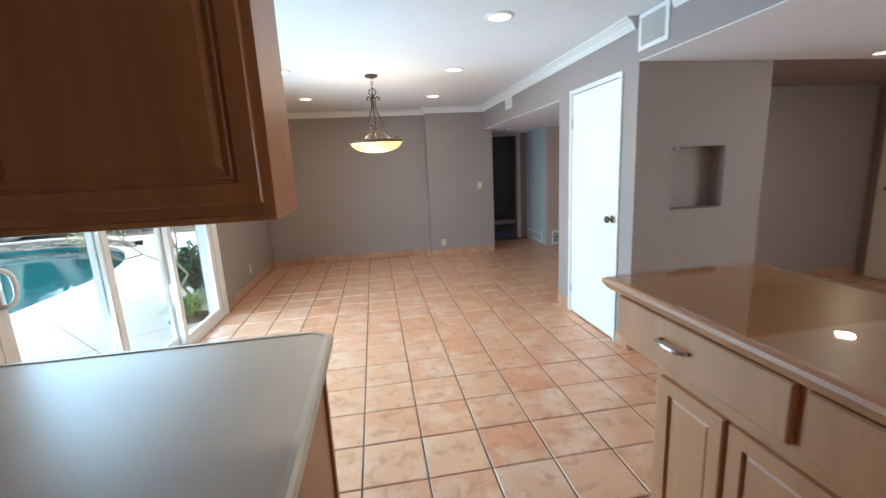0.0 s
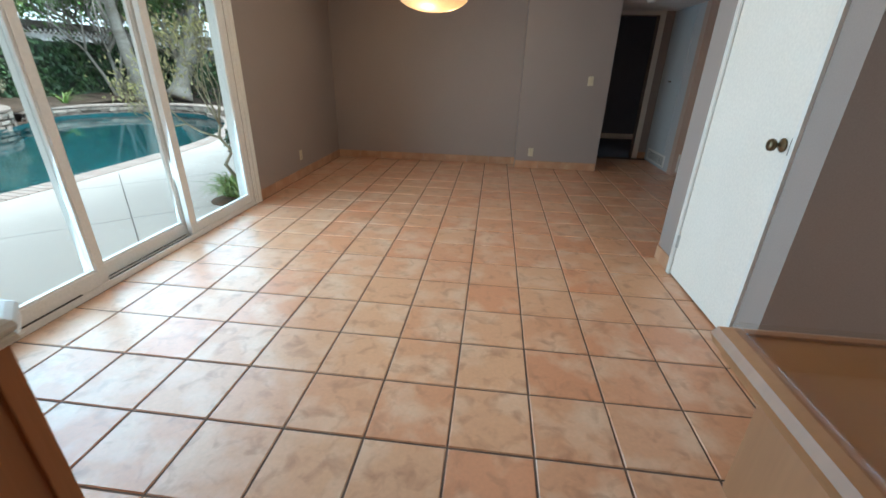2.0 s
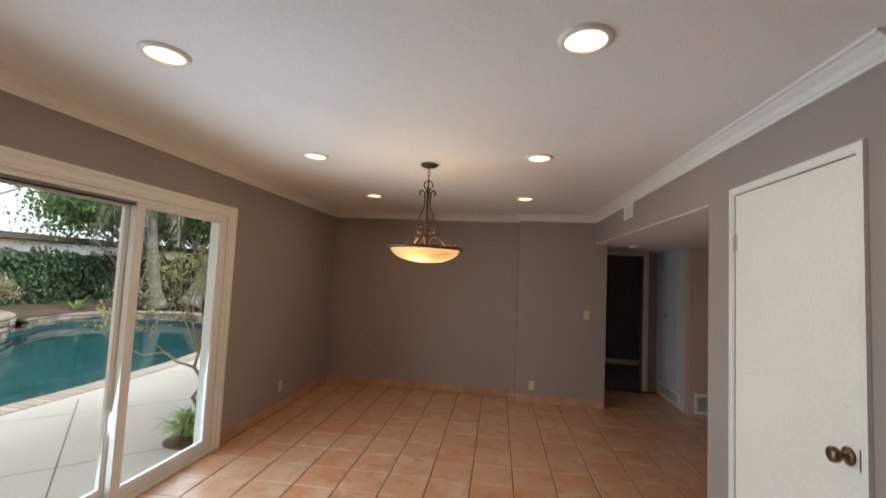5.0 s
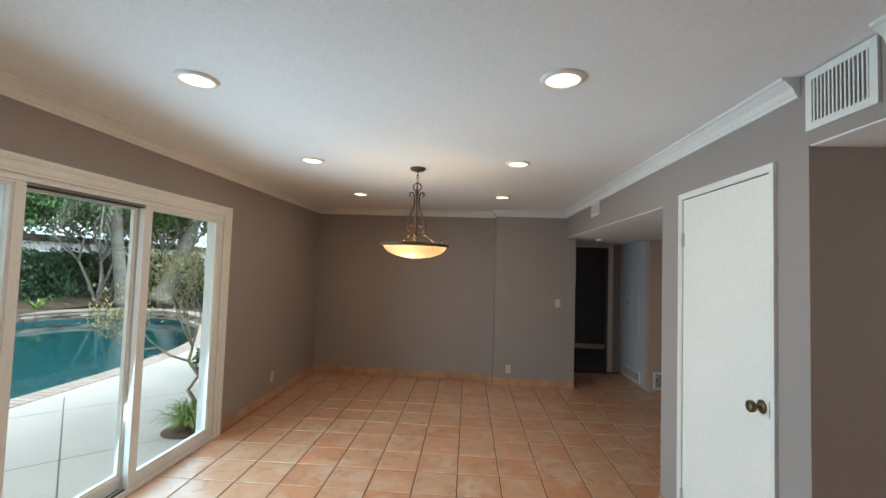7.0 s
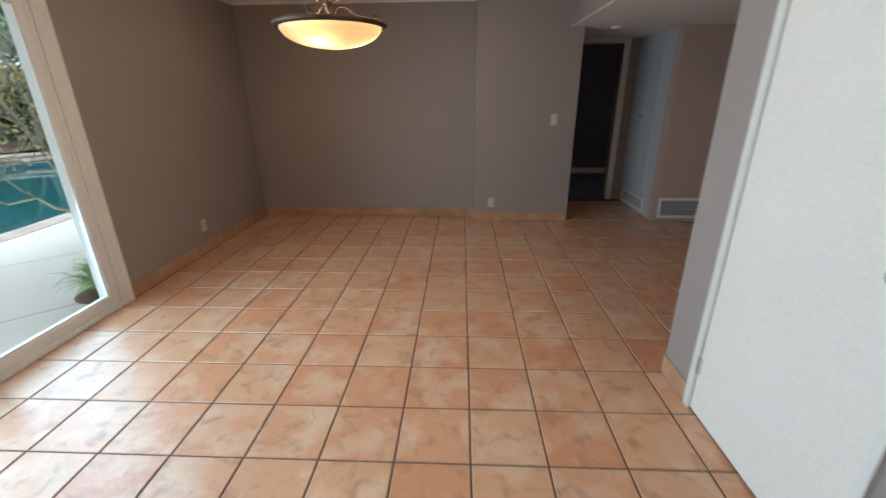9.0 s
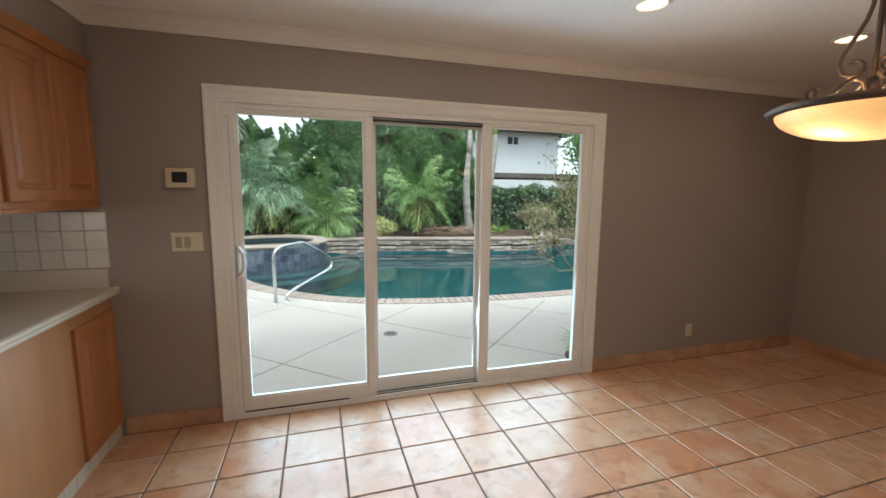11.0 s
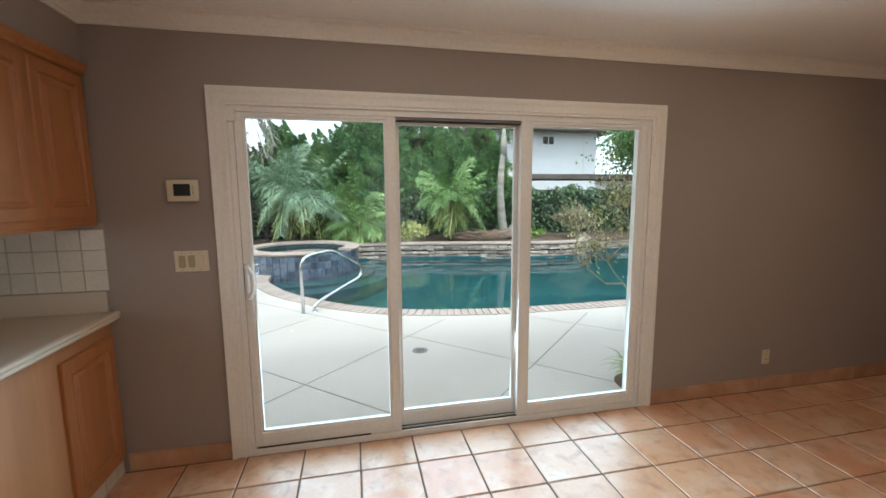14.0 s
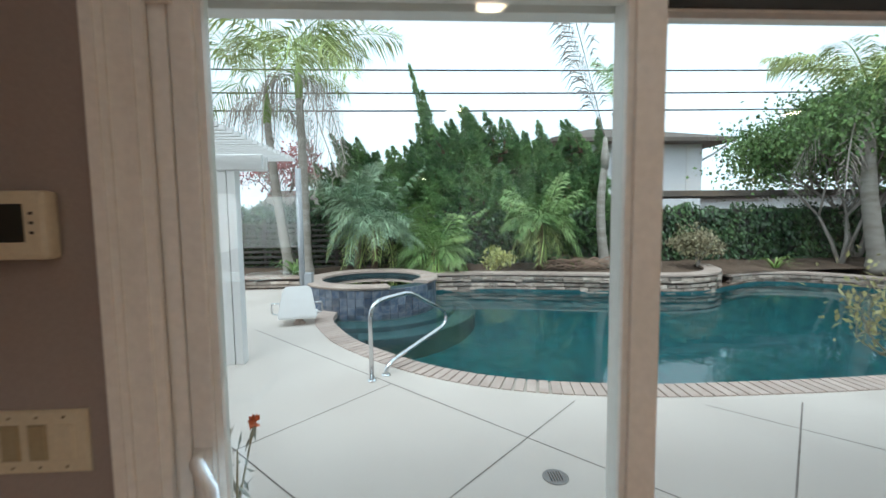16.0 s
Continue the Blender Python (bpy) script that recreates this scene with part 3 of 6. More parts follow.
left = sash(2.172, 3.045, XW - 0.006, (2.212, 2.988, 0.128, 1.968))
mid = sash(2.99, 3.89, XW - 0.062, (3.057, 3.822, 0.125, 1.962))
right = sash(3.83, 4.728, XW - 0.006, (3.897, 4.682, 0.105, 1.966))
bm = bmesh.new()
tube(bm, [(XW - 0.004, 2.186, 1.14), (XW + 0.018, 2.190, 1.138), (XW + 0.032, 2.205, 1.125), (XW + 0.038, 2.222, 1.10), (XW + 0.04, 2.226, 1.05), (XW + 0.038, 2.222, 1.0), (XW + 0.032, 2.205, 0.972), (XW + 0.018, 2.190, 0.96), (XW - 0.004, 2.186, 0.957)], 0.012, 10)
box(bm, (XW - 0.006, 2.176, 0.945), (XW + 0.002, 2.206, 1.152))
part("handle", bm, VINYL, left, "white pull handle", True)
part("foot_latch", boxes(((XW - 0.006, 2.18, 0.03), (XW + 0.006, 2.85, 0.044))), GAP, left)
part("top_stop", boxes(((XW - 0.006, 2.142, 1.93), (XW + 0.012, 2.185, 2.0)), bevel=0.004), VINYL, left)

bm = bmesh.new()
for w0, w1, proud in ((0.0, 0.018, 0.010), (0.018, 0.03, 0.016), (0.03, 0.06, 0.012), (0.06, 0.072, 0.018), (0.072, 0.092, 0.023)):
    a, b, top = 2.142 - w0, 4.758 + w0, 2.018 + w0
    c, d, top2 = 2.142 - w1, 4.758 + w1, 2.018 + w1
    box(bm, (XW, c, 0), (XW + proud, a, top2))
    box(bm, (XW, b, 0), (XW + proud, d, top2))
    box(bm, (XW, a, top), (XW + proud, b, top2))
structure("slider_casing_trim", bm, TRIM, "white fluted door casing", "trim")

# ---- closet door ----
cl = thing("door_2", (XP, 3.41, 0), "closed white flush closet door", "door")
cl["kind"] = "structure"
part("slab", boxes(((XP - 0.002, 3.034, 0.012), (XP + 0.034, 3.798, 2.094)), bevel=0.003), DOOR_PAINT, cl)
for z in (0.25, 1.84):
    hinge = bmesh.new()
    tube(hinge, [(XP - 0.006, 3.803, z - 0.045), (XP - 0.006, 3.803, z + 0.045)], 0.006, 10)
    box(hinge, (XP - 0.004, 3.782, z - 0.044), (XP - 0.001, 3.802, z + 0.044))
    part("hinge", hinge, HINGE, cl)
knob = bmesh.new()
lathe(knob, (0, 0, 0), [(0.0, 0.0), (0.031, 0.0), (0.032, 0.004), (0.026, 0.009), (0.012, 0.013), (0.010, 0.026), (0.016, 0.032), (0.026, 0.040), (0.0285, 0.050), (0.026, 0.059), (0.016, 0.064), (0.0, 0.065)], 24)
knob.transform(Matrix.Translation((XP - 0.002, 3.09, 1.022)) @ Matrix.Rotation(radians(-90), 4, "Y"))
part("door_knob", knob, BRASS, cl, "aged brass door knob", True)
part("strike_plate", boxes(((XP - 0.004, 3.036, 0.985), (XP - 0.0015, 3.044, 1.06))), BRASS, cl)
bm = bmesh.new()
for w0, w1, proud in ((0.0, 0.008, 0.009), (0.008, 0.027, 0.013), (0.027, 0.036, 0.016)):
    a, b, top = 3.031 - w0, 3.801 + w0, 2.099 + w0
    c, d, top2 = 3.031 - w1, 3.801 + w1, 2.099 + w1
    box(bm, (XP - proud, c, 0), (XP, a, top2))
    box(bm, (XP - proud, b, 0), (XP, d, top2))
    box(bm, (XP - proud, a, top), (XP, b, top2))
structure("closet_casing_trim", bm, TRIM, "white closet door casing", "trim")
# near-black sheet behind the door, in place of the closet's unlit inside
structure("closet_dark", boxes(((XP + 0.125, 3.0, 0.0), (XP + 0.135, 3.9, 2.2))), GAP, "dark sheet painted as the closet's shade", "wall")

# far kitchen window: out of view, added to bring daylight into the kitchen
wd = thing("window_2", (XE, -0.9, 0.95), "unseen, assumed white framed kitchen window with clear panes", "window")
wd["kind"] = "structure"
part("window_frame", boxes(((XE + 0.02, -2.1, 0.95), (XE + 0.12, -2.04, 2.05)), ((XE + 0.02, 0.24, 0.95), (XE + 0.12, 0.3, 2.05)), ((XE + 0.02, -2.04, 0.95), (XE + 0.12, 0.24, 1.01)), ((XE + 0.02, -2.04, 1.99), (XE + 0.12, 0.24, 2.05)), ((XE + 0.03, -0.93, 1.01), (XE + 0.11, -0.87, 1.99)), bevel=0.003), VINYL, wd)
for y0 in (-2.04, -0.87):
    p = part("pane", boxes(((XE + 0.06, y0, 1.01), (XE + 0.066, y0 + 1.11, 1.99))), GLASS, wd)
    p.visible_shadow = False

# hall doorway casing and the entry door
bm = bmesh.new()
for w0, w1, proud in ((0.0, 0.04, 0.012), (0.04, 0.075, 0.018)):
    box(bm, (2.12 - w1, 8.10 - proud, 0), (2.12 - w0, 8.10, 2.04 + w1))
    box(bm, (2.85 + w0, 8.10 - proud, 0), (2.85 + w1, 8.10, 2.04 + w1))
    box(bm, (2.12 - w0, 8.10 - proud, 2.04 + w0), (2.85 + w0, 8.10, 2.04 + w1))
structure("hall_casing_trim", bm, TRIM, "white hall doorway casing", "trim")
structure("dark_room_baseboard", boxes(((1.0, 10.18, 0), (4.1, 10.2, 0.10))), TRIM, "white baseboard of the dark room", "baseboard")
hd = thing("door_3", (3.04, 7.75, 0), "pale painted hall cupboard door", "door")
hd["kind"] = "structure"
part("slab", boxes(((3.036, 7.33, 0.24), (3.05, 8.06, 2.04)), bevel=0.003), HALL_PAINT, hd)
part("latch", boxes(((3.018, 7.66, 1.165), (3.036, 7.74, 1.185)), bevel=0.004), BRASS, hd)
ed = thing("door_4", (XE - 0.01, 3.4, 0), "white flush entry door", "door")
ed["kind"] = "structure"
part("slab", boxes(((XE - 0.05, 2.95, 0.01), (XE - 0.005, 3.85, 2.05)), bevel=0.003), DOOR_PAINT, ed)
bm = bmesh.new()
lathe(bm, (XE - 0.07, 3.74, 1.03), [(0.0, -0.025), (0.02, -0.018), (0.027, 0.0), (0.02, 0.018), (0.0, 0.025)], 16)
part("door_knob", bm, BRASS, ed, "", True)

# ---- lights ----


def downlight(x, y, z):
    d = thing("downlight", (x, y, z), "round recessed ceiling light, lit, with a white trim ring", "ceiling light", "recessed ceiling lights")
    ring, glass = bmesh.new(), bmesh.new()
    lathe(ring, (x, y, z), [(0.076, 0.004), (0.074, -0.012), (0.080, -0.013), (0.094, -0.007), (0.098, 0.0), (0.098, 0.004)], 36)
    part("trim_ring", ring, TRIM, d, "", True)
    lathe(glass, (x, y, z), [(0.0, -0.009), (0.05, -0.008), (0.0745, -0.005), (0.0745, 0.0), (0.0, 0.0)], 36)
    part("diffuser", glass, LIT, d, "glowing warm diffuser", True)
    return d


first_light = downlight(*DOWNLIGHTS[0])
for x, y, z in DOWNLIGHTS[1:]:
    copy_thing(first_light, Matrix.Translation((x, y, z)))


def spiral(centre, axis, r0, r1, a0, a1, steps=18):
    """A scroll in the upright plane along axis: radius r0 to r1 while the angle goes from a0 to a1 degrees."""
    c, u = Vector(centre), Vector(axis)
    out = []
    for k in range(steps + 1):
        f = k / steps
        r, a = r0 + (r1 - r0) * f, radians(a0 + (a1 - a0) * f)
        out.append(c + u * r * math.cos(a) + Vector((0, 0, r * math.sin(a))))
    return out


PX, PY = 0.075, 4.56
pen = thing("pendant_lamp", (PX, PY, CEIL), "bronze scrolled iron pendant lamp with a lit alabaster glass bowl", "pendant lamp")
bm = bmesh.new()
lathe(bm, (PX, PY, CEIL), [(0.0, -0.034), (0.018, -0.034), (0.03, -0.028), (0.055, -0.022), (0.066, -0.012), (0.066, 0.0)], 32)
part("canopy", bm, IRON, pen, "", True)
bm = bmesh.new()
for k in range(3):
    turn = k % 2
    pts = []
    for j in range(13):
        a = 2 * math.pi * j / 12
        u = Vector((0.010 * math.cos(a), 0, 0.017 * math.sin(a))) if turn else Vector((0, 0.010 * math.cos(a), 0.017 * math.sin(a)))
        pts.append(Vector((PX, PY, CEIL - 0.05 - 0.026 * k)) + u)
    tube(bm, pts, 0.0028, 6)
part("chain", bm, IRON, pen, "", True)
bm = bmesh.new()
tube(bm, [Vector((PX + 0.034 * math.cos(2 * math.pi * j / 24), PY, 2.295 + 0.034 * math.sin(2 * math.pi * j / 24))) for j in range(25)], 0.005, 8)
part("ring", bm, IRON, pen, "", True)
bm = bmesh.new()
tube(bm, [(PX, PY, 2.36), (PX, PY, 2.26), (PX, PY, 1.80)], [0.004, 0.008, 0.010], 10)
lathe(bm, (PX, PY, 1.80), [(0.0, 0.10), (0.015, 0.10), (0.02, 0.07), (0.012, 0.05), (0.022, 0.02), (0.03, 0.0), (0.0, 0.0)], 20)
lathe(bm, (PX, PY, 2.245), [(0.0, 0.03), (0.014, 0.022), (0.018, 0.0), (0.014, -0.02), (0.0, -0.03)], 16)
part("stem", bm, IRON, pen, "", True)
for k in range(3):
    a = radians(95 + 120 * k)
    d = Vector((math.cos(a), math.sin(a), 0))
    c = Vector((PX, PY, 0))
    pts = spiral(c + d * 0.055 + Vector((0, 0, 2.222)), d, 0.010, 0.028, -80, 190, 12)
    pts += [c + d * r + Vector((0, 0, z)) for r, z in ((0.024, 2.19), (0.022, 2.15), (0.034, 2.10), (0.06, 2.04), (0.084, 1.99), (0.092, 1.955), (0.082, 1.925))]
    pts += spiral(c + d * 0.052 + Vector((0, 0, 1.945)), d, 0.036, 0.014, -40, -330, 14)
    bm = bmesh.new()
    tube(bm, pts, 0.007, 8)
    part("scroll", bm, IRON, pen, "", True)
    a += radians(45)
    d = Vector((math.cos(a), math.sin(a), 0))
    pts = [c + d * r + Vector((0, 0, z)) for r, z in ((0.012, 1.80), (0.018, 1.85), (0.04, 1.885), (0.075, 1.893), (0.11, 1.875), (0.15, 1.84), (0.195, 1.815), (0.225, 1.808))]
    pts += spiral(c + d * 0.232 + Vector((0, 0, 1.834)), d, 0.027, 0.012, -70, 200, 12)
    bm = bmesh.new()
    tube(bm, pts, 0.007, 8)
    part("bowl_arm", bm, IRON, pen, "", True)
bm = bmesh.new()
lathe(bm, (PX, PY, 1.80), [(0.262, -0.004), (0.266, -0.014), (0.278, -0.016), (0.292, -0.008), (0.296, 0.002), (0.286, 0.010), (0.270, 0.012), (0.262, 0.006), (0.262, -0.004)], 56)
part("rim", bm, IRON, pen, "dark bronze rim", True)
bm = bmesh.new()
R = 0.265
prof = [(R * math.sin(radians(a)) , 1.685 + 0.105 * (1 - math.cos(radians(a)))) for a in range(0, 91, 6)]
prof = [(r, z - 1.685) for r, z in prof]
lathe(bm, (PX, PY, 1.685), prof, 56)
part("bowl", bm, BOWL, pen, "cream alabaster glass bowl", True)

# ---- kitchen cabinets ----


def cupboard_door(parent, origin, along, out, w, h, material=None, steps=RAISED, name="door"):
    d = part(name, rings_panel(plane(origin, along, out), w, h, steps), material or WOOD, parent)
    return d


def oval_knob(parent, place, out, material=CHROME, wide=0.0):
    bm = bmesh.new()
    lathe(bm, (0, 0, 0), [(0.0, 0.0), (0.007, 0.0), (0.006, 0.012), (0.013, 0.018), (0.016, 0.024), (0.012, 0.030), (0.0, 0.032)], 18)
    n = Vector(out)
    bm.transform(Matrix.Translation(place) @ n.to_track_quat("Z", "Y").to_matrix().to_4x4())
    part("knob", bm, material, parent, "brushed metal knob", True)


UX0, UX1, UY0, UY1, UZ0, UZ1 = XW + 0.002, -0.242, 1.175, 1.488, 1.405, 2.18
units = [(-0.242, -0.97), (-0.97, XW + 0.002)]
for number, (x1, x0) in enumerate(units):
    cab = thing("wall_cabinet", ((x0 + x1) / 2, 1.3, UZ0), "honey maple wall cabinet with raised-panel doors on both sides", "cabinet", "wall cabinets over the peninsula")
    part("body", boxes(((x0 + 0.001, UY0, UZ0), (x1 - 0.001, UY1, UZ1 - 0.03)), bevel=0.002), WOOD, cab)
    part("bottom_rail", boxes(((x0, UY0 - 0.004, UZ0 - 0.018), (x1, UY1 + 0.004, UZ0)), bevel=0.003), WOOD, cab)
    wide = (x1 - x0 - (0.075 if number == 0 else 0.05)) / 2
    start = x0 + (0.02 if number == 0 else 0.03)
    big = x1 - x0 - 0.068
    ds = cupboard_door(cab, (x0 + 0.04, UY0, UZ0 + 0.03), (1, 0, 0), (0, -1, 0), big, 0.70)
    oval_knob(ds, (x0 + 0.07, UY0 - 0.019, UZ0 + 0.085), (0, -1, 0))
    for k in range(2):
        a = start + k * (wide + 0.004)
        dn = cupboard_door(cab, (a + wide, UY1, UZ0 + 0.03), (-1, 0, 0), (0, 1, 0), wide, 0.68)
bm = bmesh.new()
LIP = [(0.0, -0.045), (0.008, -0.045), (0.012, -0.03), (0.028, -0.012), (0.032, 0.0), (0.0, 0.0)]
sweep(bm, [(UX0, UY1), (UX1, UY1), (UX1, UY0), (UX0, UY0)], [(a, UZ1 + z) for a, z in LIP])
solid("cabinet_cornice", bm, WOOD, "honey maple cornice moulding along the cabinet tops", "moulding")

# peninsula: base unit with a plain veneer back, one door, white tiled plinth
CX1, CY0, CY1, CZ = -0.19, 0.62, 1.53, 0.925
pn = thing("peninsula_cabinet", (-0.9, 1.1, 0), "honey maple peninsula base cabinet with a plain veneer back", "cabinet")
part("body", boxes(((XW + 0.002, CY0 + 0.05, 0.09), (-0.225, 1.488, 0.885))), WOOD, pn)
part("back_panel", boxes(((-1.30, 1.488, 0.09), (-0.222, 1.495, 0.885)), bevel=0.001), WOOD_FLAT, pn, "plain pale maple veneer panel")
part("corner_post", boxes(((-0.232, 1.46, 0.09), (-0.215, 1.499, 0.885)), bevel=0.003), WOOD, pn)
part("face_frame", boxes(((XW + 0.002, 1.488, 0.09), (-1.302, 1.493, 0.885))), WOOD_FLAT, pn)
pd = cupboard_door(pn, (-1.315, 1.493, 0.10), (-1, 0, 0), (0, 1, 0), 0.405, 0.70)
part("plinth", boxes(((XW + 0.002, CY0 + 0.1, 0.0), (-0.25, 1.484, 0.09))), TILE_GROUT, pn)
for k in range(14):
    x = -0.26 - 0.108 * k
    part("plinth_tile", boxes(((max(x - 0.104, XW + 0.01), 1.484, 0.002), (x, 1.491, 0.088)), bevel=0.002), WHITE_TILE, pn)
ct = thing("peninsula_worktop", (-0.9, 1.1, 0.885), "beige solid-surface worktop with a rounded cream edge", "worktop")
bm = bmesh.new()
top = [(XW + 0.002, CY1), (CX1 - 0.05, CY1), (CX1, CY1 - 0.045), (CX1, CY0), (-1.10, CY0), (-1.10, -2.6), (XW + 0.002, -2.6)]
low_ring = [bm.verts.new((x, y, 0.887)) for x, y in top]
high_ring = [bm.verts.new((x, y, CZ)) for x, y in top]
bm.faces.new(high_ring[::-1])
bm.faces.new(low_ring)
for k in range(len(top)):
    j = (k + 1) % len(top)
    bm.faces.new((low_ring[k], high_ring[k], high_ring[j], low_ring[j]))
bmesh.ops.recalc_face_normals(bm, faces=bm.faces)
part("slab", bm, LAMINATE, ct)
bm = bmesh.new()
edge_path = [(XW + 0.002, CY1), (CX1 - 0.05, CY1), (CX1, CY1 - 0.045), (CX1, CY0), (-1.10, CY0), (-1.10, -2.6)]
sweep(bm, edge_path, [(0.0, 0.884), (0.008, 0.884), (0.014, 0.890), (0.014, 0.899), (0.010, 0.903), (0.016, 0.908), (0.018, 0.916), (0.014, 0.924), (0.004, 0.929), (-0.012, 0.929), (-0.012, 0.9255), (0.0, 0.9255)])
part("edge_moulding", bm, CREAM_EDGE, ct, "cream bevelled edge band")
part("upstand", boxes(((XW + 0.001, -2.6, CZ), (XW + 0.02, 1.50, 1.04)), bevel=0.003), LAMINATE, ct)
wb = thing("base_cabinet", (-1.42, -0.9, 0), "honey maple base cabinet along the wall", "cabinet")
part("body", boxes(((XW + 0.002, -2.6, 0.09), (-1.13, CY0 + 0.048, 0.885))), WOOD, wb)
for k in range(5):
    cupboard_door(wb, (-1.13, -2.55 + 0.62 * k, 0.12), (0, 1, 0), (1, 0, 0), 0.58, 0.72)
part("plinth", boxes(((XW + 0.002, -2.6, 0.0), (-1.2, CY0 + 0.048, 0.09))), TILE_GROUT, wb)

# backsplash on the west wall
back = structure("backsplash", boxes(((XW, -2.6, 1.04), (XW + 0.004, 1.515, 1.40))), TILE_GROUT, "cream ceramic tile backsplash", "backsplash")
tile_mesh = mesh_of(boxes(((0, -0.0525, -0.0525), (0.007, 0.0525, 0.0525)), bevel=0.002), "tile", WHITE_TILE)
pieces(back, "tile", tile_mesh, [Matrix.Translation((XW + 0.004, 1.46 - 0.108 * i, 1.096 + 0.108 * j)) for i in range(24) for j in range(3)])


def outlet(place, along, out, w=0.07, h=0.115, kind="outlet", label="ivory duplex outlet low on the wall", gangs=1):
    ob = thing(kind, place, label, "wall plate")
    a = Vector(along)
    o = Vector(place) - a * w / 2 - Vector((0, 0, h / 2))
    part("plate", rings_panel(plane(o, along, out), w, h, [(0.0, 0.003), (0.004, 0.006)]), IVORY, ob)
    for g in range(gangs):
        c = Vector(place) + a * ((g - (gangs - 1) / 2) * 0.046)
        if kind == "outlet":
            for dz in (-0.021, 0.021):
                bm = rings_panel(plane(c - a * 0.015 + Vector((0, 0, dz - 0.013)) + Vector(out) * 0.005, along, out), 0.03, 0.026, [(0.0, 0.002), (0.003, 0.003)])
                s = part("socket", bm, IVORY, ob)
                for du in (-0.006, 0.004):
                    part("slot", rings_panel(plane(c + a * du + Vector((0, 0, dz - 0.003)) + Vector(out) * 0.008, along, out), 0.002, 0.009, [(0.0, 0.0006)]), GAP, s)
        else:
            bm = rings_panel(plane(c - a * 0.016 - Vector((0, 0, 0.033)) + Vector(out) * 0.005, along, out), 0.032, 0.066, [(0.0, 0.002), (0.003, 0.005)])
            part("rocker", bm, ALMOND if g < 2 and gangs > 1 else IVORY, ob)
    for dz in (-h / 2 + 0.012, h / 2 - 0.012):
        for g in range(gangs):
            c = Vector(place) + a * ((g - (gangs - 1) / 2) * 0.046) + Vector((0, 0, dz - 0.002)) + Vector(out) * 0.006
            part("screw", rings_panel(plane(c - a * 0.002, along, out), 0.004, 0.004, [(0.0, 0.001)]), BRASS, ob)
    return ob


outlet((XW + 0.011, 0.47, 1.17), (0, 1, 0), (1, 0, 0), 0.115, 0.115, "outlet", "ivory double outlet in the tile backsplash", 2)
outlet((XW, 1.915, 1.18), (0, 1, 0), (1, 0, 0), 0.17, 0.115, "light_switch", "ivory triple switch plate with almond rockers", 3)
outlet((XW, 5.88, 0.27), (0, 1, 0), (1, 0, 0))
outlet((1.13, YN2, 0.225), (1, 0, 0), (0, -1, 0))
outlet((1.80, YN2, 1.17), (1, 0, 0), (0, -1, 0), 0.07, 0.115, "light_switch", "ivory single light switch")
th = thing("thermostat", (XW, 1.905, 1.56), "cream wall thermostat with a dark display", "thermostat")
part("housing", boxes(((XW, 1.83, 1.505), (XW + 0.03, 1.98, 1.62)), bevel=0.009), IVORY, th)
part("screen", boxes(((XW + 0.029, 1.865, 1.535), (XW + 0.0315, 1.945, 1.598)), bevel=0.001), BLACK, th, "dark green-black display")
for k in range(3):
    part("button", boxes(((XW + 0.029, 1.955, 1.548 + 0.016 * k), (XW + 0.0325, 1.960, 1.553 + 0.016 * k)), bevel=0.001), GAP, th)

# ---- island ----
IX0, IX1, IY0, IY1, IZ = 0.86, 1.53, -0.9, 1.435, 1.064
isl = thing("island_cabinet", (1.2, 0.3, 0), "pickled maple island base with drawers above raised-panel doors", "island")
part("body", boxes(((0.925, IY0 + 0.05, 0.10), (1.49, 1.20, 0.80)), ((0.925, IY0 + 0.05, 0.80), (1.49, 1.395, 1.02)), bevel=0.002), ISLAND_WOOD, isl)
part("plinth", boxes(((0.98, IY0 + 0.1, 0.0), (1.47, 1.18, 0.10))), GAP, isl)
part("corner_plate", boxes(((0.918, 1.16, 0.0), (0.98, 1.204, 0.10)), bevel=0.003), TRIM, isl, "white corner plate")
y1 = 1.41
for k in range(3):
    y0 = y1 - 0.68
    dr = part("drawer", rings_panel(plane((0.925, y1, 0.835), (0, -1, 0), (-1, 0, 0)), 0.68, 0.155, [(0.0, 0.016), (0.005, 0.021)]), ISLAND_WOOD, isl)
    bm = bmesh.new()
    c = (y0 + y1) / 2 + 0.03
    tube(bm, [(0.904, c + 0.062, 0.918), (0.882, c + 0.055, 0.918), (0.874, c + 0.03, 0.918), (0.872, c, 0.918), (0.874, c - 0.03, 0.918), (0.882, c - 0.055, 0.918), (0.904, c - 0.062, 0.918)], [0.006, 0.007, 0.009, 0.010, 0.009, 0.007, 0.006], 10)
    part("handle", bm, CHROME, dr, "brushed steel pull with a worn coppery back", True)
    # dark strip paints the shade of the gap above the drawer
    part("drawer_gap", boxes(((0.921, y0 - 0.004, 0.994), (0.9235, y1, 1.01))), WOOD_DARK, isl)
    y1 = y0 - 0.03
y1 = 1.165
for k in range(7):
    cupboard_door(isl, (0.925, y1, 0.13), (0, -1, 0), (-1, 0, 0), 0.262, 0.655, material=ISLAND_WOOD,
                  steps=[(0.0, 0.015), (0.004, 0.019), (0.046, 0.019), (0.048, 0.008), (0.054, 0.008), (0.062, 0.013)])
    # proud dark strip paints the shade of a groove between doors
    part("stile_groove", boxes(((0.922, y1 - 0.274, 0.13), (0.9262, y1 - 0.266, 0.785))), WOOD_DARK, isl)
    y1 -= 0.278
it = thing("island_worktop", (1.2, 0.3, 1.02), "maple island top under a sheet of clear glass", "worktop")
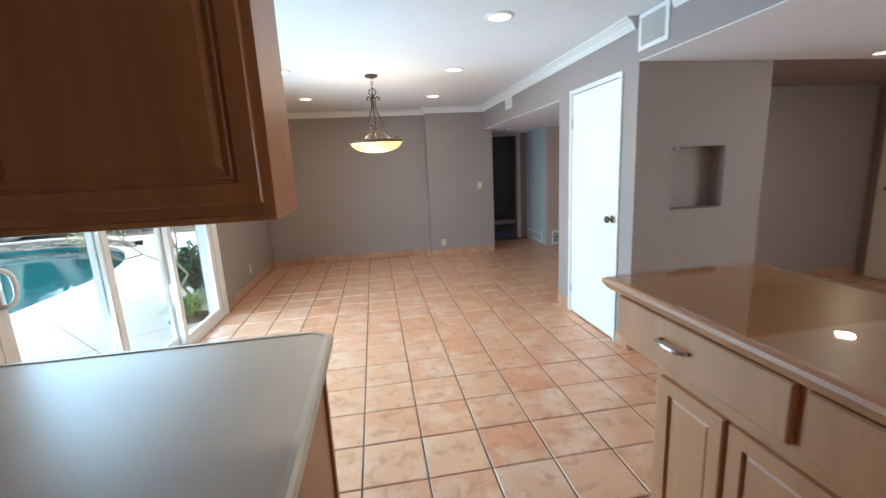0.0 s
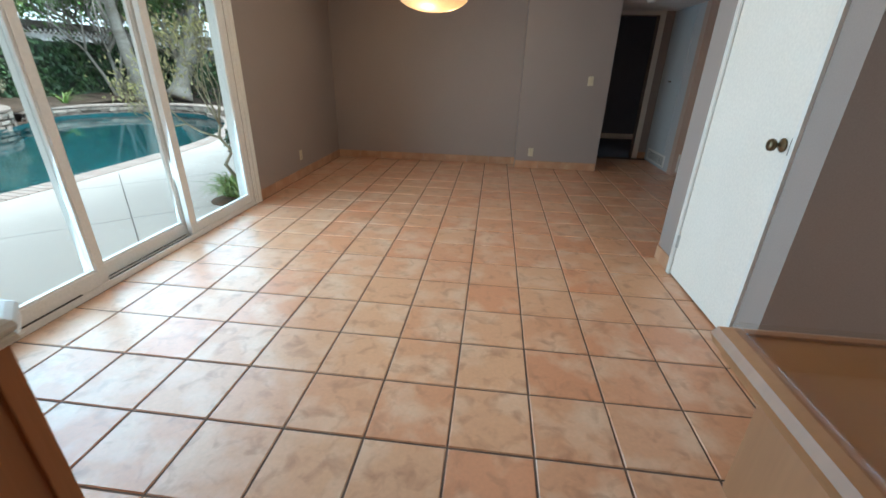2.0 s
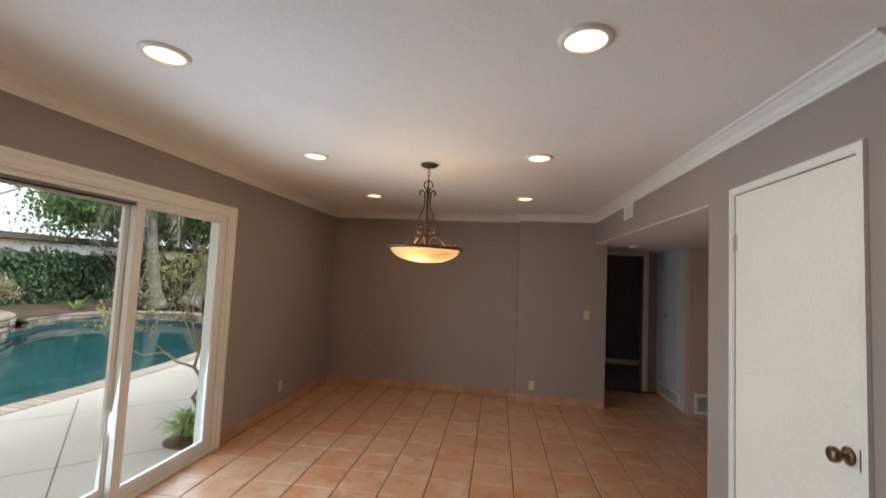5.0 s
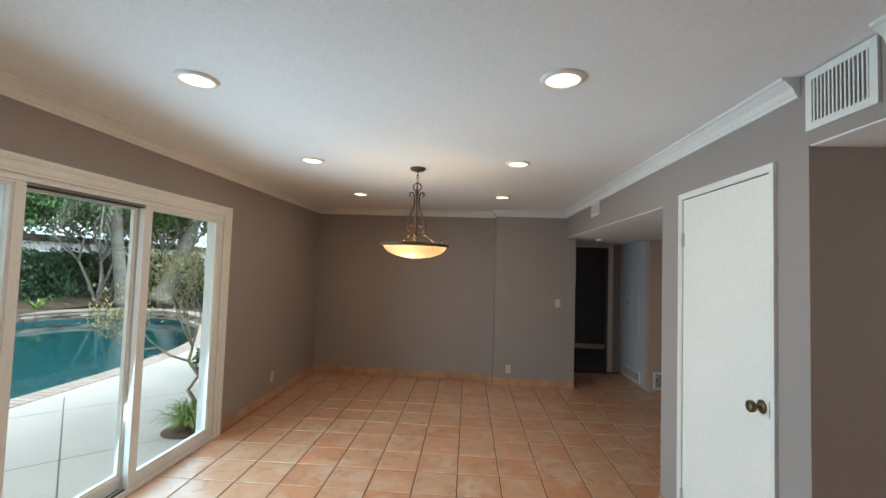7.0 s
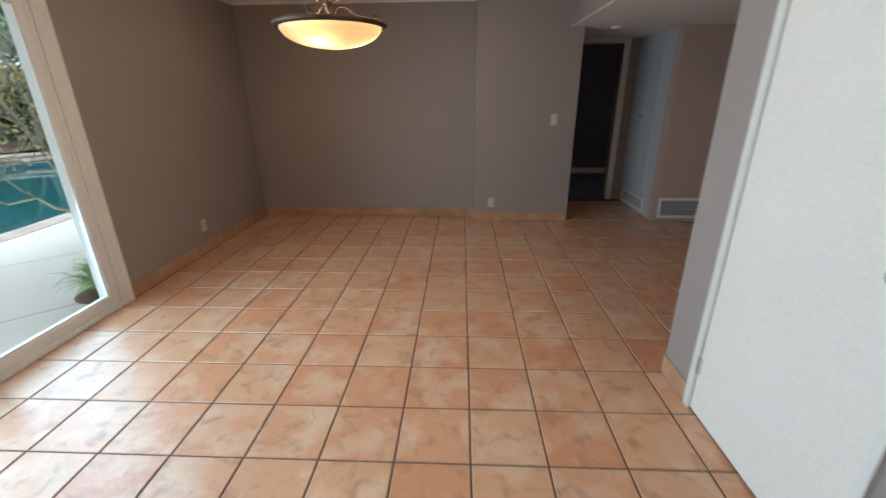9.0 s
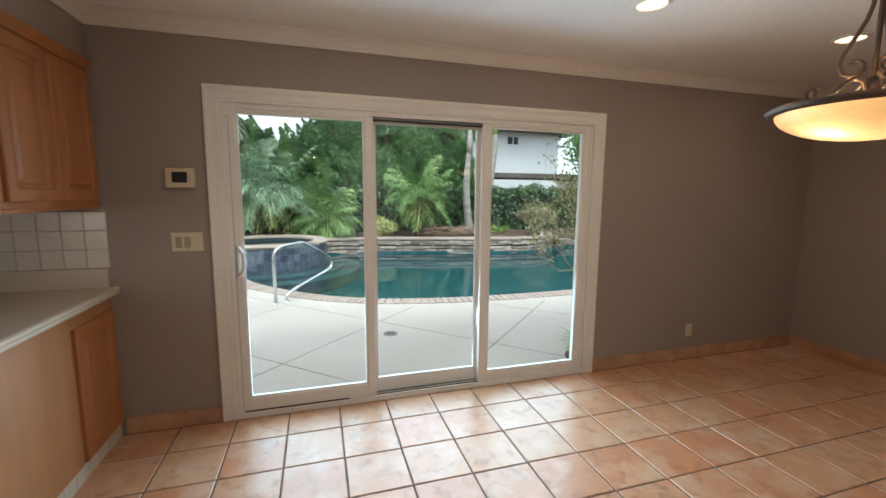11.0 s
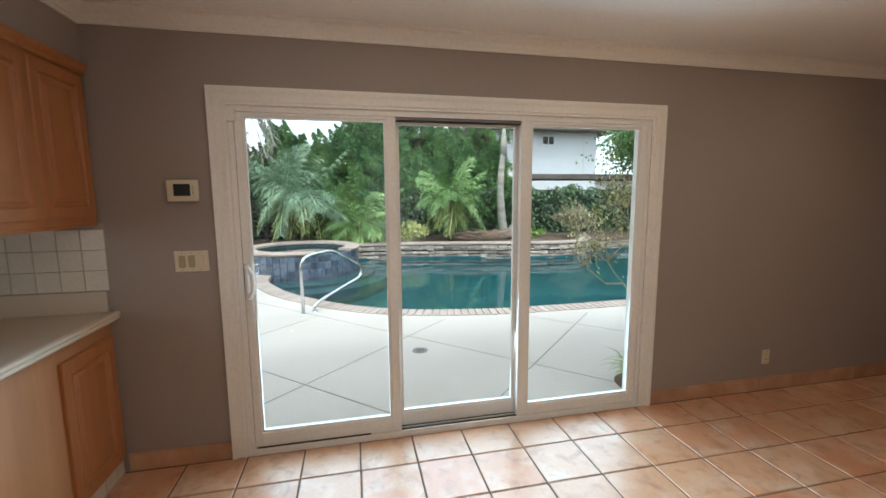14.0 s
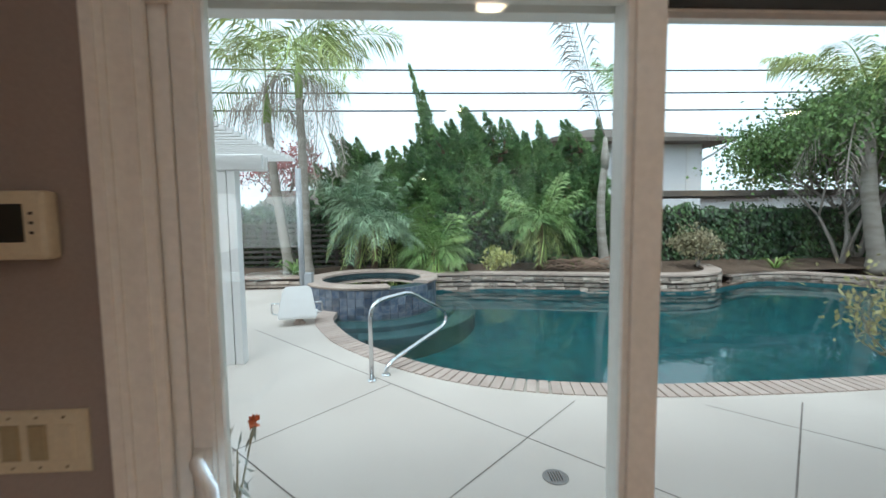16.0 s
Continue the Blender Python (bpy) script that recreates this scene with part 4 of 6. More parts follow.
part("slab", boxes(((IX0 + 0.012, IY0 + 0.012, 1.021), (IX1 - 0.012, IY1 - 0.012, IZ - 0.006)), bevel=0.003), ISLAND_TOP, it)
bm = bmesh.new()
sweep(bm, [(IX1 - 0.012, IY0), (IX1 - 0.012, IY1 - 0.012), (IX0 + 0.012, IY1 - 0.012), (IX0 + 0.012, IY0)][::-1],
      [(-0.002, 1.02), (0.006, 1.02), (0.010, 1.030), (0.016, 1.034), (0.020, 1.045), (0.016, 1.056), (0.006, 1.061), (-0.002, 1.061)])
part("edge_moulding", bm, ISLAND_WOOD, it, "rounded pale maple edge")
sheet = solid("glass_sheet", boxes(((IX0 + 0.006, IY0 + 0.02, IZ - 0.002), (IX1 - 0.006, IY1 - 0.006, IZ + 0.006)), bevel=0.002), TOP_GLASS, "clear glass sheet on the island worktop", "glass top")
sheet.visible_shadow = False

# ---- grilles, vents ----


def grille(name, origin, along, out, w, h, slats, label, upright=False, border=0.02, dark=GAP, blade=TRIM):
    ob = thing(name, origin, label, "vent")
    a, n, u = Vector(along), Vector(out), Vector((0, 0, 1))
    m = plane(origin, along, out)

    def slab(p, q):
        bm = boxes((p, q))
        bm.transform(m)
        return bm

    # the shade behind the slats is put into this sheet's dark colour
    part("backing", slab((border, border, 0.0), (w - border, h - border, 0.002)), dark, ob)
    fr = bmesh.new()
    for p, q in (((0, 0, 0), (w, border, 0.012)), ((0, h - border, 0), (w, h, 0.012)), ((0, border, 0), (border, h - border, 0.012)), ((w - border, border, 0), (w, h - border, 0.012))):
        box(fr, p, q)
    fr.transform(m)
    part("frame", fr, TRIM, ob)
    for k in range(slats):
        f = (k + 0.5) / slats
        if upright:
            c = border + (w - 2 * border) * f
            part("slat", slab((c - 0.0035, border, 0.003), (c + 0.0035, h - border, 0.010)), blade, ob)
        else:
            c = border + (h - 2 * border) * f
            part("slat", slab((border, c - 0.003, 0.003), (w - border, c + 0.003, 0.010)), blade, ob)
    return ob


grille("air_vent", (XP, 2.82, 2.215), (0, -1, 0), (-1, 0, 0), 0.30, 0.235, 14, "white supply air vent with upright louvres", True, 0.03)
grille("air_vent", (XP, 5.78, 2.235), (0, -1, 0), (-1, 0, 0), 0.26, 0.14, 12, "small white supply air vent on the soffit", True, 0.022)
grille("return_grille", (3.05, 7.98, 0.03), (0, -1, 0), (-1, 0, 0), 0.70, 0.17, 9, "white floor-level return air grille", False, 0.022)
grille("return_grille", (3.11, 7.0, 0.04), (1, 0, 0), (0, -1, 0), 0.54, 0.24, 11, "white floor-level return air grille on the tan wall", False, 0.03)
sd = thing("smoke_detector", (2.38, 7.02, LOW), "round white smoke detector", "smoke detector")
bm = bmesh.new()
lathe(bm, (2.38, 7.05, LOW), [(0.0, -0.034), (0.035, -0.034), (0.05, -0.026), (0.055, -0.008), (0.055, 0.0)], 24)
part("housing", bm, TRIM, sd, "", True)
bm = bmesh.new()
lathe(bm, (2.38, 7.05, LOW), [(0.0, -0.036), (0.01, -0.036), (0.01, -0.03)], 12)
part("test_button", bm, GAP, sd)
tv = solid("recess_bracket", boxes(((2.29, YP0 + 0.10, 1.545), (2.34, YP0 + 0.13, 1.558)), bevel=0.003), TRIM, "small white bracket under the top of the recess", "bracket")

# ---- pool and patio ----
DECK, WATER_Z = -0.145, -0.26


def smooth_line(points, closed, steps=6):
    pts = [Vector((*p, 0)) for p in points]
    n, out = len(pts), []
    for i in range(n if closed else n - 1):
        p0, p1, p2, p3 = (pts[(i - 1) % n] if closed or i else pts[0]), pts[i], pts[(i + 1) % n], (pts[(i + 2) % n] if closed or i + 2 < n else pts[-1])
        for k in range(steps):
            t = k / steps
            out.append(0.5 * (2 * p1 + (p2 - p0) * t + (2 * p0 - 5 * p1 + 4 * p2 - p3) * t * t + (3 * p1 - p0 - 3 * p2 + p3) * t ** 3))
    if not closed:
        out.append(pts[-1])
    return out


NEAR = [(-8.75, 1.05), (-8.0, 1.08), (-7.3, 1.36), (-6.6, 1.78), (-5.7, 2.65), (-5.2, 3.55), (-4.96, 4.7), (-4.92, 6.0), (-4.96, 7.3), (-5.08, 8.5), (-5.5, 9.9), (-6.5, 11.6), (-7.8, 12.8)]
FAR = [(-9.3, 13.2), (-10.7, 12.6), (-11.2, 11.4), (-10.7, 10.2), (-10.1, 9.0), (-10.2, 7.6), (-10.6, 6.0), (-10.95, 4.4), (-11.0, 3.2), (-10.6, 2.2), (-9.6, 1.3)]
shore = smooth_line(NEAR + FAR, True, 6)


def sheet_with_hole(outer, hole, z):
    bm = bmesh.new()
    edges = []
    for loop in (outer, hole):
        vs = [bm.verts.new((p[0], p[1], z)) for p in loop]
        edges += [bm.edges.new((vs[k], vs[(k + 1) % len(vs)])) for k in range(len(vs))]
    bmesh.ops.triangle_fill(bm, edges=edges, use_beauty=True)
    bmesh.ops.recalc_face_normals(bm, faces=bm.faces)
    if bm.faces and sum(f.normal.z for f in bm.faces) < 0:
        bmesh.ops.reverse_faces(bm, faces=bm.faces)
    return bm


structure("ground", sheet_with_hole([(-300, -300), (300, -300), (300, 300), (-300, 300)], [(p.x, p.y) for p in shore], DECK - 0.05), SOIL, "bare mulched ground", "ground")
bm = bmesh.new()
near_line = smooth_line(NEAR, False, 6)


def offset_line(line, d):
    out = []
    for i, p in enumerate(line):
        t = (line[min(i + 1, len(line) - 1)] - line[max(i - 1, 0)]).normalized()
        out.append(p + Vector((t.y, -t.x, 0)) * d)
    return out


coping_out = offset_line(near_line, 0.30)
patio_loop = [(p.x, p.y) for p in coping_out] + [(-7.8, 14.5), (XW - 0.16, 14.5), (XW - 0.16, -6.0), (-11.5, -6.0), (-11.5, 0.6), (-9.2, 0.6)]
vs = [bm.verts.new((x, y, DECK)) for x, y in patio_loop]
es = [bm.edges.new((vs[k], vs[(k + 1) % len(vs)])) for k in range(len(vs))]
bmesh.ops.triangle_fill(bm, edges=es, use_beauty=True)
bmesh.ops.recalc_face_normals(bm, faces=bm.faces)
if sum(f.normal.z for f in bm.faces) < 0:
    bmesh.ops.reverse_faces(bm, faces=bm.faces)
lower = bmesh.ops.extrude_face_region(bm, geom=list(bm.faces))
bmesh.ops.translate(bm, verts=[v for v in lower["geom"] if isinstance(v, bmesh.types.BMVert)], vec=(0, 0, -0.1))
bmesh.ops.recalc_face_normals(bm, faces=bm.faces)
patio = structure("pavement", bm, CONCRETE, "pale broom-finished concrete patio", "patio")


def joint(a, b, w=0.012):
    a, b = Vector((*a, DECK + 0.0015)), Vector((*b, DECK + 0.0015))
    d = (b - a).normalized()
    n = Vector((-d.y, d.x, 0)) * w / 2
    bm = bmesh.new()
    top = [bm.verts.new(p) for p in (a - n, b - n, b + n, a + n)]
    bm.faces.new(top)
    return part("joint", bm, JOINT, patio)


for a, b in (((-7.46, 0.0), (-2.0, 5.42)), ((-4.64, 3.99), (-1.92, 1.27)), ((-6.0, -0.9), (-1.92, 3.42)), ((-5.19, 2.27), (-3.3, 0.5)), ((-4.47, 5.12), (-1.92, 7.68)), ((-4.45, 6.02), (-1.92, 3.5)),
             ((-4.6, 8.9), (-2.6, 6.95)), ((-4.5, 7.4), (-1.92, 10.0)), ((-4.9, 9.8), (-1.92, 9.8)), ((-3.4, 0.6), (-6.0, -2.5))):
    joint(a, b)

# coping bricks along the near edge
coping = structure("coping", bmesh.new(), BRICK, "pale red brick pool coping", "coping")
brick = mesh_of(boxes(((0.0, -0.0455, -0.09), (0.30, 0.0455, 0.012)), bevel=0.006), "brick", BRICK)
dense = smooth_line(NEAR, False, 60)
walked, places = 0.0, []
for k in range(1, len(dense)):
    walked += (dense[k] - dense[k - 1]).length
    if walked >= 0.097:
        walked = 0.0
        t = (dense[k] - dense[k - 1]).normalized()
        places.append(Matrix.Translation((dense[k].x, dense[k].y, DECK + 0.001)) @ Matrix.Rotation(math.atan2(-t.x, t.y), 4, "Z"))
pieces(coping, "brick", brick, places)
bm = bmesh.new()
for z, r0, r1 in ((DECK - 0.006, near_line, coping_out),):
    a = [bm.verts.new((p.x, p.y, z)) for p in r0]
    b = [bm.verts.new((p.x, p.y, z)) for p in r1]
    for k in range(len(a) - 1):
        bm.faces.new((a[k], b[k], b[k + 1], a[k + 1]))
bmesh.ops.recalc_face_normals(bm, faces=bm.faces)
part("mortar_bed", bm, TILE_GROUT, coping)

# basin
bm = bmesh.new()
rim = [bm.verts.new((p.x, p.y, DECK - 0.06)) for p in shore]
mid_ = [bm.verts.new((p.x, p.y, -1.2)) for p in shore]
centre = Vector((-8.0, 7.0, 0))
deep = [bm.verts.new(Vector((p.x, p.y, -1.8)) + (centre - p) * 0.12) for p in shore]
n = len(shore)
for a, b in ((rim, mid_), (mid_, deep)):
    for k in range(n):
        bm.faces.new((a[k], b[k], b[(k + 1) % n], a[(k + 1) % n]))
bm.faces.new(deep)
bmesh.ops.recalc_face_normals(bm, faces=bm.faces)
bmesh.ops.reverse_faces(bm, faces=bm.faces)
basin = structure("pool_basin", bm, POOL_PLASTER, "dark teal plastered swimming pool", "pool")
bm = bmesh.new()
bm.faces.new([bm.verts.new((p.x, p.y, WATER_Z)) for p in shore])
bmesh.ops.recalc_face_normals(bm, faces=bm.faces)
if list(bm.faces)[0].normal.z < 0:
    bmesh.ops.reverse_faces(bm, faces=bm.faces)
pool_water = structure("water", bm, WATER, "calm dark turquoise pool water", "water")
pool_water.visible_shadow = False
for r, z in ((1.75, -0.42), (2.15, -0.72)):
    bm = bmesh.new()
    lathe(bm, (-9.75, 1.55, 0), [(0.0, z), (r - 0.04, z), (r, z - 0.03), (r, -1.9), (0.0, -1.9)], 48)
    part("pool_step", bm, BENCH_PLASTER, basin)

# spa
SX, SY, SR, SZ = -9.75, 1.55, 1.33, 0.33
spa = thing("spa", (SX, SY, DECK), "round raised spa faced with slate blue tiles", "spa")
bm = bmesh.new()
lathe(bm, (SX, SY, 0), [(SR - 0.012, -1.0), (SR - 0.012, SZ - 0.06), (SR - 0.28, SZ - 0.06), (SR - 0.28, -0.4), (0.0, -0.4)], 64)
part("shell", bm, SPA_PLASTER, spa)
bm = bmesh.new()
prof = [(SR - 0.30, SZ - 0.055), (SR - 0.31, SZ - 0.01), (SR - 0.28, SZ + 0.005), (SR + 0.02, SZ + 0.005), (SR + 0.045, SZ - 0.02), (SR + 0.03, SZ - 0.055)]
start, stop, steps = 58, 58 + 322, 60
rows = []
for k in range(steps + 1):
    a = radians(start + (stop - start) * k / steps)
    rows.append([bm.verts.new((SX + r * math.cos(a), SY + r * math.sin(a), z)) for r, z in prof])
for a, b in zip(rows, rows[1:]):
    for k in range(len(prof)):
        bm.faces.new((a[k], b[k], b[(k + 1) % len(prof)], a[(k + 1) % len(prof)]))
bm.faces.new(rows[0])
bm.faces.new(rows[-1][::-1])
bmesh.ops.recalc_face_normals(bm, faces=bm.faces)
part("cap", bm, CAP, spa, "buff flagstone cap")
bm = bmesh.new()
lathe(bm, (SX, SY, 0), [(0.0, SZ - 0.13), (SR - 0.28, SZ - 0.13)], 48)
w = part("spa_water", bm, WATER, spa, "still dark spa water")
w.visible_shadow = False
bm = bmesh.new()
lathe(bm, (SX, SY, 0), [(SR - 0.011, -0.9), (SR - 0.002, -0.9), (SR - 0.002, SZ - 0.062), (SR - 0.011, SZ - 0.062)], 64)
part("grout", bm, SPA_GROUT, spa)
count = 54
spa_tile = mesh_of(boxes(((-0.01, -0.0735, -0.0735), (0.008, 0.0735, 0.0735)), bevel=0.003), "tile", POOL_TILE)
for row in range(4):
    for k in range(count):
        a = 2 * math.pi * (k + 0.5) / count
        ob = new("tile", spa_tile)
        ob.parent = spa
        ob.matrix_basis = Matrix.Translation((SR * math.cos(a), SR * math.sin(a), SZ - 0.14 - 0.151 * row - DECK)) @ Matrix.Rotation(a, 4, "Z")

# raised stone wall behind the water
WALL_A = smooth_line([(-10.95, 2.45), (-11.05, 3.2), (-11.0, 4.4), (-10.65, 6.0), (-10.25, 7.6), (-10.12, 8.7), (-10.35, 9.5), (-11.0, 10.1), (-12.0, 10.5)], False, 8)
WALL_B = smooth_line([(-10.9, 10.3), (-11.25, 11.4), (-10.75, 12.65), (-9.3, 13.3), (-7.9, 13.0), (-6.4, 11.9)], False, 8)
WALL_C = smooth_line([(-10.9, 0.75), (-11.2, -0.2), (-11.2, -2.0), (-11.0, -4.0)], False, 8)
random.seed(5)
stone_meshes = []
for w_, h_ in ((0.34, 0.075), (0.24, 0.10), (0.44, 0.065), (0.19, 0.09), (0.29, 0.11)):
    bm = boxes(((-0.06, -w_ / 2, -h_ / 2), (0.03, w_ / 2, h_ / 2)), bevel=0.012)
    for v in bm.verts:
        v.co += Vector((random.uniform(-0.014, 0.014), random.uniform(-0.016, 0.016), random.uniform(-0.008, 0.008)))
    stone_meshes.append((w_, h_, mesh_of(bm, "stone", STONE)))


def stone_wall(name, line, z0, z1, label, side):
    inner = offset_line(line, 0.30 * side)
    outer = offset_line(line, 0.03 * side)
    bm = bmesh.new()
    rows = [[bm.verts.new((p.x, p.y, z)) for p, z in ((a, z0), (a, z1 - 0.05), (b, z1 - 0.05), (b, z0))] for a, b in zip(outer, inner)]
    for a, b in zip(rows, rows[1:]):
        for k in range(4):
            bm.faces.new((a[k], b[k], b[(k + 1) % 4], a[(k + 1) % 4]))
    bmesh.ops.recalc_face_normals(bm, faces=bm.faces)
    wall = structure(name, bm, STONE_MASS, label, "garden wall")
    bm = bmesh.new()
    lo, hi = offset_line(line, -0.045 * side), offset_line(line, 0.33 * side)
    rows = [[bm.verts.new((p.x, p.y, z)) for p, z in ((a, z1 - 0.052), (a, z1 - 0.008), (a.lerp(b, 0.04), z1), (b, z1), (b, z1 - 0.052))] for a, b in zip(lo, hi)]
    for a, b in zip(rows, rows[1:]):
        for k in range(5):
            bm.faces.new((a[k], b[k], b[(k + 1) % 5], a[(k + 1) % 5]))
    bm.faces.new(rows[0])
    bm.faces.new(rows[-1][::-1])
    bmesh.ops.recalc_face_normals(bm, faces=bm.faces)
    part("cap", bm, CAP, wall, "buff flagstone cap")
    lengths = [0.0]
    for a, b in zip(line, line[1:]):
        lengths.append(lengths[-1] + (b - a).length)

    def at(s):
        s = min(max(s, 0), lengths[-1] - 1e-4)
        k = max(i for i in range(len(line) - 1) if lengths[i] <= s)
        f = (s - lengths[k]) / (lengths[k + 1] - lengths[k])
        return line[k].lerp(line[k + 1], f), (line[k + 1] - line[k]).normalized()

    z = z0 + 0.03
    while z < z1 - 0.06:
        s = random.uniform(0, 0.15)
        h = random.choice((0.06, 0.08, 0.10))
        while s < lengths[-1]:
            w_, h_, me = random.choice(stone_meshes)
            p, t = at(s + w_ / 2)
            out = Vector((-t.y, t.x, 0)) * side
            m = Matrix((out, -out.cross(Vector((0, 0, 1))) , Vector((0, 0, 1)))).transposed().to_4x4()
            pieces(wall, "stone", me, [Matrix.Translation((p.x, p.y, z)) @ m @ Matrix.Translation((random.uniform(-0.02, 0.03), 0, random.uniform(-0.008, 0.008))) @ Matrix.Diagonal((1, 1, random.uniform(0.8, 1.0) * (h - 0.01) / h_, 1))])
            s += w_ + 0.008
        z += h
    return wall


stone_wall("garden_wall_long", WALL_A, -0.40, 0.19, "dry-stacked ledger stone wall with a flagstone cap", -1)
stone_wall("garden_wall_low", WALL_B, -0.40, 0.04, "low ledger stone wall with a flagstone cap", -1)
stone_wall("garden_wall_side", WALL_C, -0.20, 0.16, "low ledger stone planter wall beside the spa", 1)

# planting beds behind the walls
bm = bmesh.new()
rows = []
for k in range(30):
    f = k / 29
    y = -6.0 + 26.0 * f
    rows.append((-11.15 + (0.9 * math.exp(-((y - 8.3) / 2.5) ** 2)), y))
front = [bm.verts.new((x - 0.25, y, 0.06)) for x, y in rows]
bk = [bm.verts.new((-16.5, y, 0.12 + 0.05 * math.sin(y))) for x, y in rows]
mid_ = [bm.verts.new(((x - 16) / 2, y, 0.2 + 0.06 * math.sin(2.3 * y))) for x, y in rows]
for a, b in ((front, mid_), (mid_, bk)):
    for k in range(29):
        bm.faces.new((a[k], a[k + 1], b[k + 1], b[k]))
bmesh.ops.recalc_face_normals(bm, faces=bm.faces)
if sum(f.normal.z for f in bm.faces) < 0:
    bmesh.ops.reverse_faces(bm, faces=bm.faces)
structure("ground_bed", bm, SOIL, "raised mulched planting bed", "ground")

# ---- pool fittings ----
rail = thing("pool_handrail", (-5.3, 2.1, DECK), "polished stainless steel pool handrail", "handrail")
bm = bmesh.new()
rail_run = [(0, DECK), (0, 0.52), (0.015, 0.60), (0.05, 0.655), (0.11, 0.685), (0.2, 0.70), (0.48, 0.715), (0.55, 0.705), (0.62, 0.675), (1.06, 0.43), (1.12, 0.385), (1.155, 0.32),
            (1.14, 0.25), (1.07, 0.20), (0.38, 0.02), (0.28, -0.015), (0.21, -0.06), (0.19, -0.10), (0.19, DECK)]
tube(bm, [(-5.28 - 0.74 * u, 2.05 + 0.73 * u, z) for u, z in rail_run], 0.024, 14)
part("tube", bm, CHROME, rail, "", True)
for x, y in ((-5.28, 2.05), (-5.42, 2.189)):
    bm = bmesh.new()
    lathe(bm, (x, y, DECK), [(0.05, 0.0), (0.048, 0.012), (0.03, 0.02), (0.024, 0.02)], 20)
    part("flange", bm, CHROME, rail, "", True)

lift = thing("pool_lift", (-7.75, 0.5, DECK), "white plastic pool lift seat on a swivel foot", "pool lift")
bm = bmesh.new()
m = Matrix.Translation((-7.62, 0.60, 0.06)) @ Matrix.Rotation(radians(10), 4, "Z")


def tapered_panel(w0, w1, high, thick, top_round=0.05):
    """A moulded panel, w0 wide at its foot and w1 at its top, with cut corners."""
    bm = bmesh.new()
    ring = [(-w0 / 2 + 0.03, 0.0), (w0 / 2 - 0.03, 0.0), (w0 / 2, 0.03), (w1 / 2, high - top_round), (w1 / 2 - top_round, high), (-w1 / 2 + top_round, high), (-w1 / 2, high - top_round), (-w0 / 2, 0.03)]
    front = [bm.verts.new((thick / 2, y, z)) for y, z in ring]
    rear = [bm.verts.new((-thick / 2, y, z)) for y, z in ring]
    bm.faces.new(front)
    bm.faces.new(rear[::-1])
    for k in range(len(ring)):
        bm.faces.new((front[k], rear[k], rear[(k + 1) % len(ring)], front[(k + 1) % len(ring)]))
    bmesh.ops.recalc_face_normals(bm, faces=bm.faces)
    bmesh.ops.bevel(bm, geom=list(bm.edges), offset=0.008, segments=2, affect="EDGES")
    return bm


seat = boxes(((-0.44, -0.29, -0.085), (0.03, 0.29, -0.03)), bevel=0.022)
seat.transform(m)
part("seat", seat, WHITE_PAINT_OUT, lift)
backrest = tapered_panel(0.60, 0.44, 0.50, 0.035)
backrest.transform(m @ Matrix.Translation((0.02, 0, -0.06)) @ Matrix.Rotation(radians(-16), 4, "Y"))
part("backrest", backrest, WHITE_PAINT_OUT, lift)
for s in (-1, 1):
    arm = bmesh.new()
    tube(arm, [m @ Vector((0.0, s * 0.26, 0.17)), m @ Vector((0.0, s * 0.37, 0.175)), m @ Vector((-0.02, s * 0.385, 0.17)), m @ Vector((-0.02, s * 0.385, 0.02)), m @ Vector((-0.02, s * 0.36, 0.0)), m @ Vector((0.0, s * 0.27, -0.01))], 0.013, 8)
    part("armrest", arm, CHROME, lift, "", True)
bm = bmesh.new()
lathe(bm, (-7.78, 0.58, DECK), [(0.10, 0.0), (0.10, 0.025), (0.06, 0.05), (0.055, 0.14), (0.0, 0.14)], 20)
part("foot", bm, CAP, lift, "", True)
pole = thing("lift_pole", (-9.1, 0.28, DECK), "tall pale painted steel pole beside the spa", "pole")
bm = bmesh.new()
tube(bm, [(-9.1, 0.28, DECK), (-9.1, 0.27, 2.52)], 0.055, 14)
part("shaft", bm, GREY_STEEL, pole, "", True)
part("bracket", boxes(((-9.2, 0.33, DECK), (-9.02, 0.47, 0.52)), bevel=0.01), GREY_STEEL, pole)
drain = thing("deck_drain", (-3.55, 3.45, DECK), "round dark deck drain cover", "drain")
bm = bmesh.new()
lathe(bm, (-3.55, 3.45, DECK), [(0.0, 0.004), (0.07, 0.004), (0.078, 0.006), (0.085, 0.003), (0.085, 0.0)], 28)
part("cover", bm, mat("grey_drain", (0.20, 0.19, 0.18), (0.26, 0.25, 0.24), 10, 0.6, 0.2, 60), drain, "", True)
for k in range(5):
    part("slot", boxes(((-3.60, 3.41 + 0.018 * k, DECK + 0.0045), (-3.50, 3.417 + 0.018 * k, DECK + 0.006))), GAP, drain)

# pergola
per = thing("pergola", (-5.95, 0.36, DECK), "white painted wooden patio cover with slats", "pergola")
for x, y in ((-5.95, 0.36), (-5.95, -4.2)):
    part("post", boxes(((x - 0.07, y - 0.13, DECK), (x + 0.07, y + 0.02, 2.129)), ((x - 0.07, y + 0.032, DECK), (x + 0.07, y + 0.12, 2.129)), bevel=0.006), WHITE_PAINT_OUT, per)
for x in (-6.03, -5.88, -2.05):
    part("beam", boxes(((x - 0.022, -5.0, 2.13), (x + 0.022, 0.80, 2.30)), bevel=0.006), WHITE_PAINT_OUT, per)
